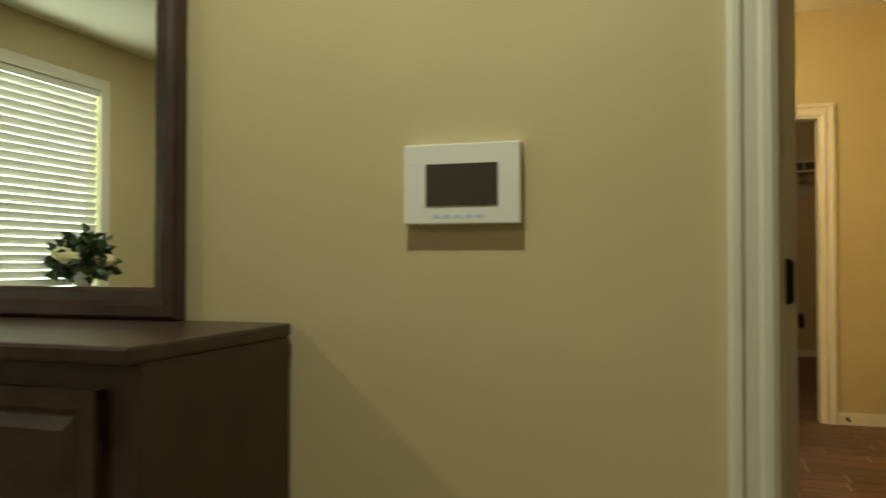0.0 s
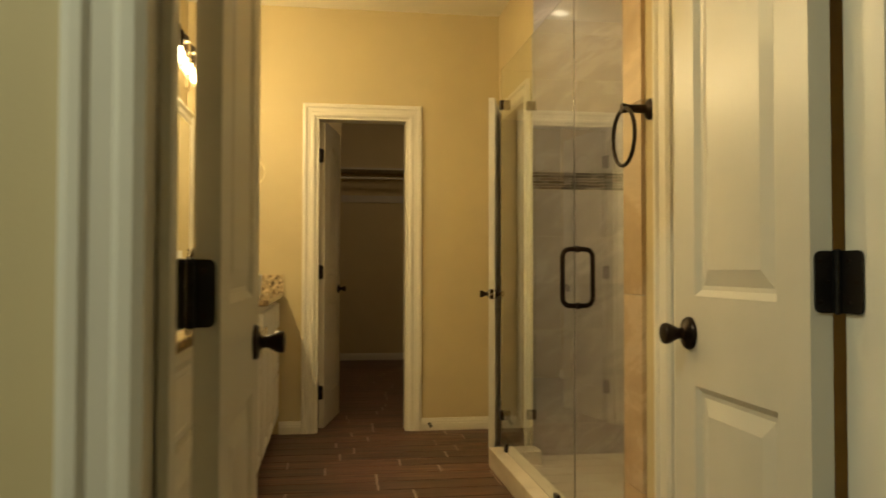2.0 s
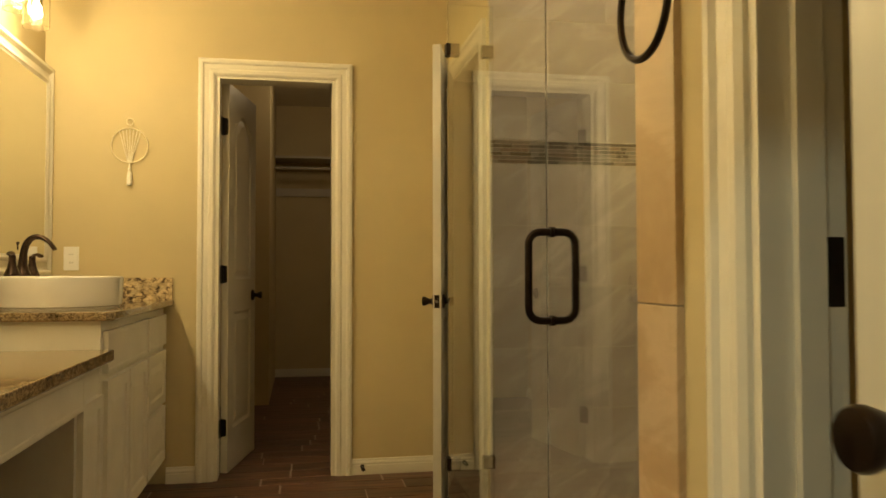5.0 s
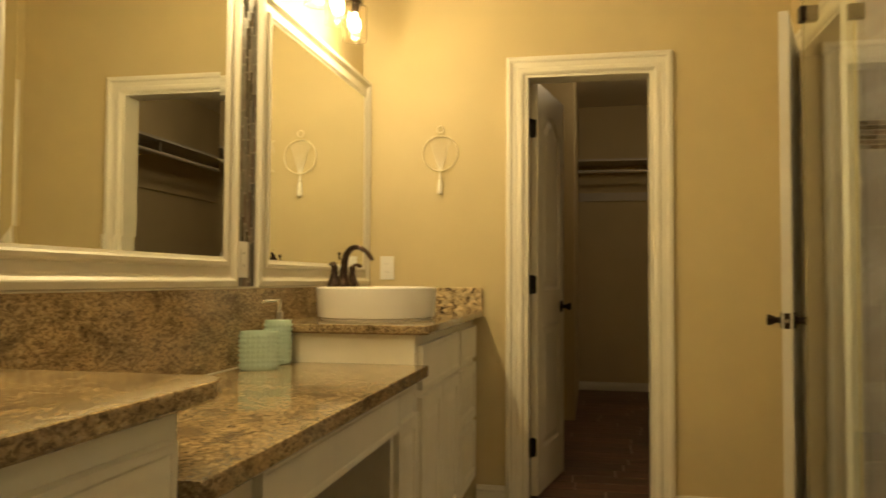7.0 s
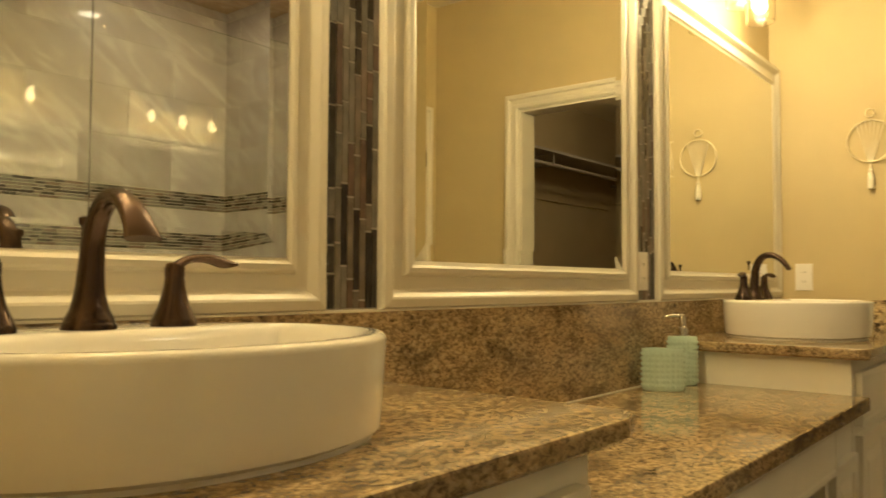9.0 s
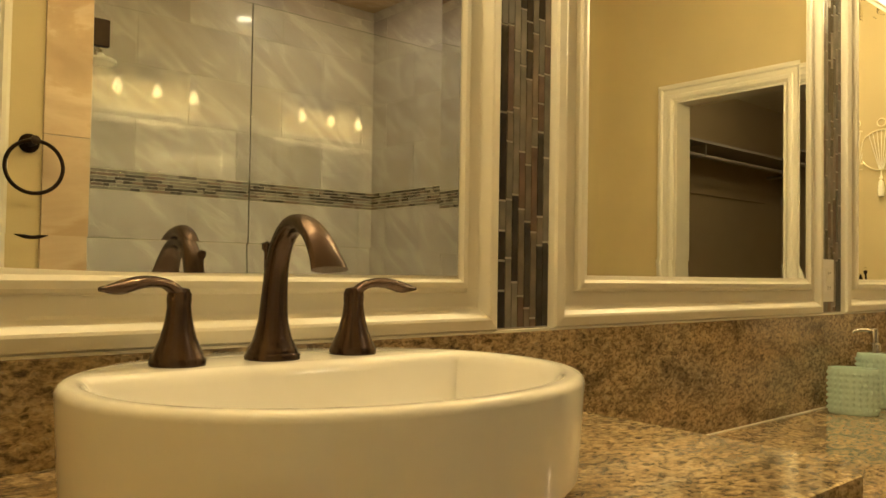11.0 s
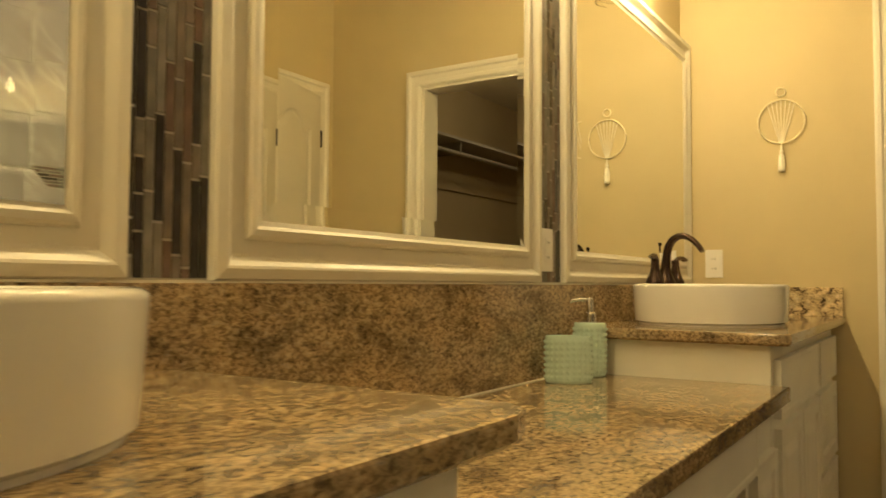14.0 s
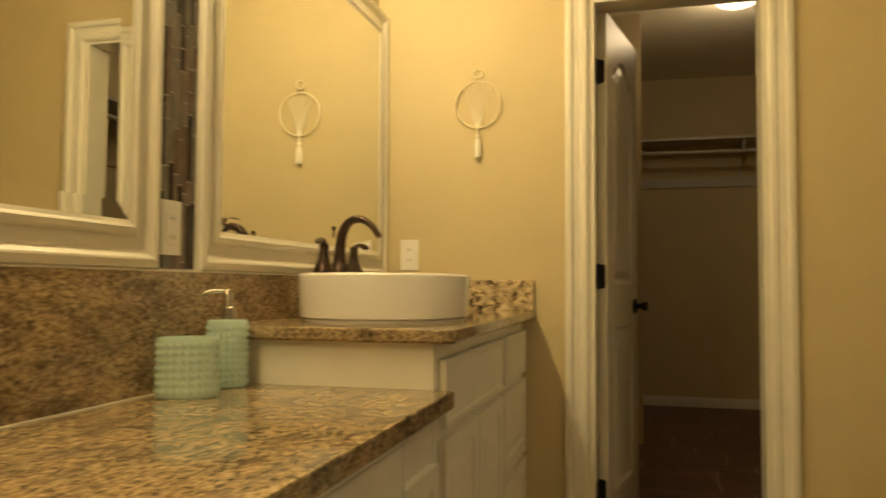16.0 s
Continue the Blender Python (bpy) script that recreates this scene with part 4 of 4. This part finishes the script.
part("pump_spout", tube([(at[0], at[1], TOP_L + 0.203), (at[0] - 0.024, at[1] - 0.012, TOP_L + 0.205), (at[0] - 0.042, at[1] - 0.021, TOP_L + 0.202), (at[0] - 0.047, at[1] - 0.0235, TOP_L + 0.196)], [0.0055, 0.005, 0.0045, 0.004], 10), CHROME, t, "brushed nickel spout", True)

# ---- wall ornament ----
o = thing("wall_ornament", (-0.013, YF0, 1.69), "pale gold ring wall ornament with cream threads and a tassel", "wall decor")
part("ring", ring_bar(0.086, 0.0030, (-0.013, YF0 - 0.012, 1.668), "y"), GOLD, o, "", True)
part("hook_ring", ring_bar(0.017, 0.0025, (-0.013, YF0 - 0.010, 1.785), "y", 24), GOLD, o, "", True)
for s in (-1, -0.7, -0.35, 0, 0.35, 0.7, 1):
    part("thread", tube([(-0.013 + s * 0.05, YF0 - 0.012, 1.668 + math.sqrt(0.086 ** 2 - (s * 0.05) ** 2)), (-0.013 + s * 0.008, YF0 - 0.012, 1.585)], 0.0015, 6), CORD, o, "", True)
part("tassel", lathe([(0.0, 0.0), (0.012, 0.0), (0.013, 0.03), (0.010, 0.062), (0.005, 0.068), (0.008, 0.078), (0.004, 0.086), (0.002, 0.11), (0.0, 0.112)], (-0.013, YF0 - 0.014, 1.470), segments=14), CORD, o, "cream tassel", True)

# ---- closet ----
SZ = 2.16
s = thing("closet_shelf", (CLX0, CLY1, SZ), "white closet shelf with a hanging rod along the back wall", "shelf")
part("board", box(CLX0, CLX1, CLY1 - 0.36, CLY1, SZ, SZ + 0.02), WIRE, s)
part("rod", tube([(CLX0, CLY1 - 0.30, SZ - 0.09), (CLX1, CLY1 - 0.30, SZ - 0.09)], 0.016, 12), WIRE, s, "", True)
part("cleat", box(CLX0, CLX1, CLY1 - 0.018, CLY1, SZ - 0.34, SZ - 0.26), WIRE, s)
for x_ in (1.37,):
    part("bracket", box(x_ - 0.008, x_ + 0.008, CLY1 - 0.32, CLY1, SZ - 0.10, SZ, 0.002), WIRE, s)
    part("bracket_post", box(x_ - 0.010, x_ + 0.010, CLY1 - 0.016, CLY1, SZ - 0.42, SZ, 0.002), WIRE, s)
e = thing("closet_shelf", (CLX1, 7.9, SZ), "white closet shelf with a hanging rod along the side wall", "shelf")
part("board", box(CLX1 - 0.36, CLX1, 6.2, CLY1 - 0.365, SZ, SZ + 0.02), WIRE, e)
part("rod", tube([(CLX1 - 0.30, 6.2, SZ - 0.09), (CLX1 - 0.30, CLY1 - 0.365, SZ - 0.09)], 0.016, 12), WIRE, e, "", True)
part("cleat", box(CLX1 - 0.018, CLX1, 6.2, CLY1 - 0.365, SZ - 0.34, SZ - 0.26), PAINT, e)
for y_ in (6.21, 7.7):
    part("bracket", box(CLX1 - 0.32, CLX1, y_ - 0.008, y_ + 0.008, SZ - 0.10, SZ, 0.002), WIRE, e)
setting("wall_closet_return", box(CLX0, 0.580, 7.95, CLY1, 0, CEIL), PAINT, "beige painted wall return inside the closet", "wall")
c = thing("closet_ceiling_light", (1.14, 7.75, CEIL), "round white closet ceiling light", "ceiling light")
part("glass_bowl", lathe([(0.0, -0.075), (0.06, -0.07), (0.11, -0.05), (0.135, -0.02), (0.135, 0.0), (0.0, 0.0)], (1.14, 7.75, CEIL)), emitter("dim_bowl", (1.0, 0.86, 0.66), 3.0), c, smooth=True)
lamp("closet_light", "POINT", (1.14, 7.75, CEIL - 0.16), CLOSET_W, (1.0, 0.74, 0.42), 0.08)

# ---- bedroom: dresser with mirror, window, flowers ----
d = thing("dresser", (-1.4, YB0, 0), "dark espresso wood dresser with panelled drawers against the wall", "dresser")
DRX, DRZ = -0.648, 0.932
part("carcass", box(-2.3, DRX - 0.003, 1.03, YB0 - 0.02, 0.04, DRZ - 0.028, 0.004), ESPRESSO, d)
part("top", box(-2.32, DRX, 1.0, YB0 - 0.018, DRZ - 0.028, DRZ, 0.006), ESPRESSO, d)
for row in range(3):
    for col in range(2):
        x1 = DRX - 0.07 - col * 0.78
        z1 = DRZ - 0.07 - row * 0.28
        bm = panelled(0.72, 0, 0.25, 0.02, [(0.03, 0.69, 0.03, 0.22, 0)], [(0.0, 0.0), (0.01, -0.008), (0.014, -0.008), (0.035, -0.001)])
        bm.transform(pose(x1 - 0.72, 1.03, z1 - 0.25))
        part("drawer_front", bm, ESPRESSO, d)
m = thing("dresser_mirror", (-1.5, YB0 - 0.03, DRZ), "dresser mirror in a dark espresso wood frame", "mirror")
DFRAME = [(0.0, 0.0), (0.0, 0.030), (0.008, 0.036), (0.030, 0.036), (0.040, 0.028), (0.062, 0.026), (0.070, 0.016), (0.070, 0.0)]
part("mirror_frame", framed(DFRAME, -2.1, -0.906, DRZ + 0.002, 2.05, lambda u, v, h: (u, YB0 - 0.022 - h, v)), ESPRESSO, m)
part("mirror_pane", box(-2.04, -0.968, YB0 - 0.036, YB0 - 0.026, DRZ + 0.06, 1.99), MIRROR, m)

w = tagged(new("window_1"), "white window with horizontal blinds", "window", "", "structure")
w.matrix_basis = pose(BX0, (WY0 + WY1) / 2, WZ0)
part("window_frame", framed([(0.0, 0.0), (0.0, 0.02), (0.08, 0.016), (0.08, 0.0)], WY0 - 0.07, WY1 + 0.07, WZ0 - 0.07, WZ1 + 0.07, lambda u, v, h: (BX0 + h, u, v)), TRIM, w)
part("window_sill", box(BX0 - 0.1, BX0 + 0.22, WY0 - 0.08, WY1 + 0.08, WZ0 - 0.03, WZ0 + 0.002, 0.004), TRIM, w)
g = part("pane", box(BX0 - 0.08, BX0 - 0.074, WY0, WY1, WZ0, WZ1), GLASS, w)
g.visible_shadow = False
b = thing("window_blind", (BX0 - 0.03, (WY0 + WY1) / 2, WZ1), "white horizontal slat blind, slats tilted open", "blind")
part("headrail", box(BX0 - 0.06, BX0 - 0.01, WY0 + 0.01, WY1 - 0.01, WZ1 - 0.06, WZ1, 0.003), BLIND, b)
me = None
for i in range(25):
    z = WZ1 - 0.09 - i * 0.057
    if me is None:
        bm = box(-0.0015, 0.0015, WY0 + 0.012, WY1 - 0.012, -0.027, 0.027)
        bm.transform(pose(0, 0, 0, 0, 22, 0))
        me = finish("slat", bm, BLIND)
    sl = new("slat", me)
    sl.parent = b
    sl.matrix_basis = world_of(b).inverted() @ Matrix.Translation((BX0 - 0.035, 0, z))
sky_lamp = bpy.data.lights.new("window_daylight", "AREA")
sky_lamp.shape, sky_lamp.size, sky_lamp.size_y, sky_lamp.energy, sky_lamp.color = "RECTANGLE", WY1 - WY0, WZ1 - WZ0, 36.0, (0.84, 1.0, 0.82)
so = new("window_daylight", sky_lamp)
so.matrix_world = look((BX0 - 0.14, (WY0 + WY1) / 2, (WZ0 + WZ1) / 2), (0, (WY0 + WY1) / 2, 1.2))

f = thing("flower_arrangement", (BX0 + 0.12, -1.60, WZ0), "cream roses and leaves in a white pot on the sill", "flowers")
part("pot", lathe([(0.0, 0.0), (0.055, 0.0), (0.07, 0.12), (0.066, 0.12), (0.055, 0.10), (0.0, 0.10)], (BX0 + 0.12, -1.60, WZ0 + 0.003)), CERAMIC, f, "white ceramic pot", True)
rnd = random.Random(5)
bl, bp = bmesh.new(), bmesh.new()
for i in range(260):
    a, e, q = rnd.uniform(0, 6.283), rnd.uniform(-0.2, 1.4), rnd.uniform(0.10, 0.27)
    p = Vector((BX0 + 0.12 + 0.6 * q * math.cos(a) * math.cos(e), -1.60 + q * math.sin(a) * math.cos(e), WZ0 + 0.13 + q * math.sin(e)))
    m4 = Matrix.Translation(p) @ Euler((rnd.uniform(0, 6), rnd.uniform(0, 6), rnd.uniform(0, 6))).to_matrix().to_4x4()
    v = [bl.verts.new(m4 @ Vector(c)) for c in ((0, 0, 0), (0.034, 0.045, 0.008), (0, 0.11, 0), (-0.034, 0.045, 0.008))]
    bl.faces.new(v)
part("leaves", bl, LEAF, f, "dark green leaves")
for i in range(7):
    a, e = rnd.uniform(0, 6.283), rnd.uniform(0.2, 1.3)
    p = (BX0 + 0.12 + 0.12 * math.cos(a) * math.cos(e), -1.60 + 0.2 * math.sin(a) * math.cos(e), WZ0 + 0.16 + 0.16 * math.sin(e))
    rose = lathe([(0.0, -0.05), (0.05, -0.03), (0.075, 0.0), (0.072, 0.03), (0.056, 0.045), (0.048, 0.033), (0.034, 0.048), (0.018, 0.04), (0.0, 0.052)], p, segments=10)
    part("rose", rose, PETAL, f, "cream rose")

# ---- planks, tiles, mosaics ----
PL, PW, JOINT = 0.60, 0.150, 0.006
cache = {}


def plank_mesh(l, w):
    key = (round(l, 3), round(w, 3))
    if key not in cache:
        cache[key] = finish("plank", box(-l / 2, l / 2, -w / 2, w / 2, -0.008, 0.0, 0.0015), PLANK)
    return cache[key]


def plank_rows(x0, x1, y0, y1, parent, seed):
    rr = random.Random(seed)
    y, row = y0, 0
    while y < y1 - 0.02:
        w = min(PW, y1 - y)
        x = x0 - rr.uniform(0.05, PL - 0.05)
        while x < x1:
            a, b = max(x, x0), min(x + PL, x1)
            if b - a > 0.03:
                ob = new("plank", plank_mesh(round(b - a - JOINT, 2), w - JOINT))
                ob.parent = parent
                ob.location = ((a + b) / 2, y + w / 2, 0.0)
            x += PL
        y += PW
        row += 1


plank_rows(XM, XT, YB0, YF0, floor, 1)
plank_rows(CLX0, CLX1, YF0, CLY1, floor, 2)

tile_cache = {}


def tiles(wall, u0, u1, v0, v1, place, tw, th, mat, skip=None, shift=0.5, name="tile"):
    """Rows of tiles on a wall; place(u, v) gives the pose of a tile whose own axes are across (x) and up (z), out along -y."""
    row, v = 0, v0
    while v < v1 - 0.01:
        h = min(th, v1 - v)
        u = u0 - (row % 2) * tw * shift
        while u < u1:
            a, b = max(u, u0), min(u + tw, u1)
            if b - a > 0.012:
                key = (round(b - a, 3), round(h, 3), mat.name)
                if key not in tile_cache:
                    tile_cache[key] = finish(name, box(-(b - a) / 2 + 0.0015, (b - a) / 2 - 0.0015, -0.010, 0.0, -h / 2 + 0.0015, h / 2 - 0.0015, 0.0012), mat)
                ob = new(name, tile_cache[key])
                ob.parent = wall
                ob.matrix_basis = place((a + b) / 2, v + h / 2)
            u += tw
        v += th
        row += 1


def mosaic_band(wall, u0, u1, v0, v1, place, rows, seed, lengths, along="u"):
    """Thin stick mosaic; along u, or up the wall along v."""
    rr = random.Random(seed)
    span = (v1 - v0) if along == "u" else (u1 - u0)
    h = span / rows
    for r_ in range(rows):
        s0, s1 = (u0, u1) if along == "u" else (v0, v1)
        p = s0 - rr.uniform(0, 0.06)
        while p < s1:
            l = rr.choice(lengths)
            a, b = max(p, s0), min(p + l, s1)
            if b - a > 0.006:
                mat = rr.choices(MOSAIC, (0.34, 0.3, 0.2, 0.22))[0]
                key = (round(b - a, 3), round(h, 4), mat.name, along)
                if key not in tile_cache:
                    q, w_ = (b - a) / 2 - 0.0013, h / 2 - 0.0013
                    tile_cache[key] = finish("mosaic_tile", box(-q, q, -0.0105, 0.0, -w_, w_, 0.0005) if along == "u" else box(-w_ - 0.0005, w_ + 0.0005, -0.0085, 0.0, -q + 0.0004, q - 0.0004, 0.0005), mat)
                ob = new("mosaic_tile", tile_cache[key])
                ob.parent = wall
                c = (v0 if along == "u" else u0) + h * (r_ + 0.5)
                ob.matrix_basis = place((a + b) / 2, c) if along == "u" else place(c, (a + b) / 2)
            p += l


TH, TW = 0.258, 0.52
MB0, MB1 = 1.492, 1.594
for nm, u0, u1, place, bed in (
        ("end", XT, SH_X1, lambda u, v: pose(u, SH_Y1 + 0.008, v), box(XT, SH_X1, SH_Y1 + 0.0, SH_Y1 + 0.012, 0, CEIL)),
        ("side", SH_Y0, SH_Y1, lambda u, v: pose(SH_X1 + 0.008, u, v, 0, 0, -90), box(SH_X1, SH_X1 + 0.012, SH_Y0, SH_Y1, 0, CEIL)),
        ("near", XR + 0.03, SH_X1, lambda u, v: pose(u, SH_Y0 - 0.008, v, 0, 0, 180), box(XR + 0.03, SH_X1, SH_Y0 - 0.012, SH_Y0, 0, CEIL))):
    wall = setting("tiled_wall_" + nm, bed, GROUT, "grey stone tiled shower wall with a mosaic band", "tiled wall")
    tiles(wall, u0, u1, MB0 - 6 * TH, MB0, place, TW, TH, TILE)
    tiles(wall, u0, u1, MB1, CEIL, place, TW, TH, TILE)
    mosaic_band(wall, u0, u1, MB0 + 0.002, MB1 - 0.002, place, 6, 3, (0.03, 0.048, 0.07, 0.098))
edge = setting("shower_edge_trim", box(1.376, XR + 0.028, 2.752, SH_Y0 - 0.001, 0, CEIL, 0.001), GROUT, "tan stone edge trim at the shower opening", "tile trim")
for i in range(6):
    a, b_ = max(0.0, 0.42 + (i - 1) * 0.56), min(CEIL, 0.42 + i * 0.56) - 0.002
    if b_ - a > 0.02:
        part("edge_tile", box(1.372, XR + 0.029, 2.748, SH_Y0 - 0.003, a, b_, 0.002), EDGE_TILE, edge)
for nm, y0, y1 in (("strip_1", 3.026, 3.167), ("strip_2", 4.246, 4.398)):
    wall = setting("mosaic_" + nm, box(XM, XM + 0.0258, y0, y1, 1.0238, MZ1), GROUT, "vertical strip of slate and glass stick mosaic between mirrors", "mosaic")
    mosaic_band(wall, y0 + 0.001, y1 - 0.001, 1.025, MZ1, lambda u, v: pose(XM + 0.019, u, v, 0, 0, 90), 9, 7, (0.05, 0.098, 0.148), "v")
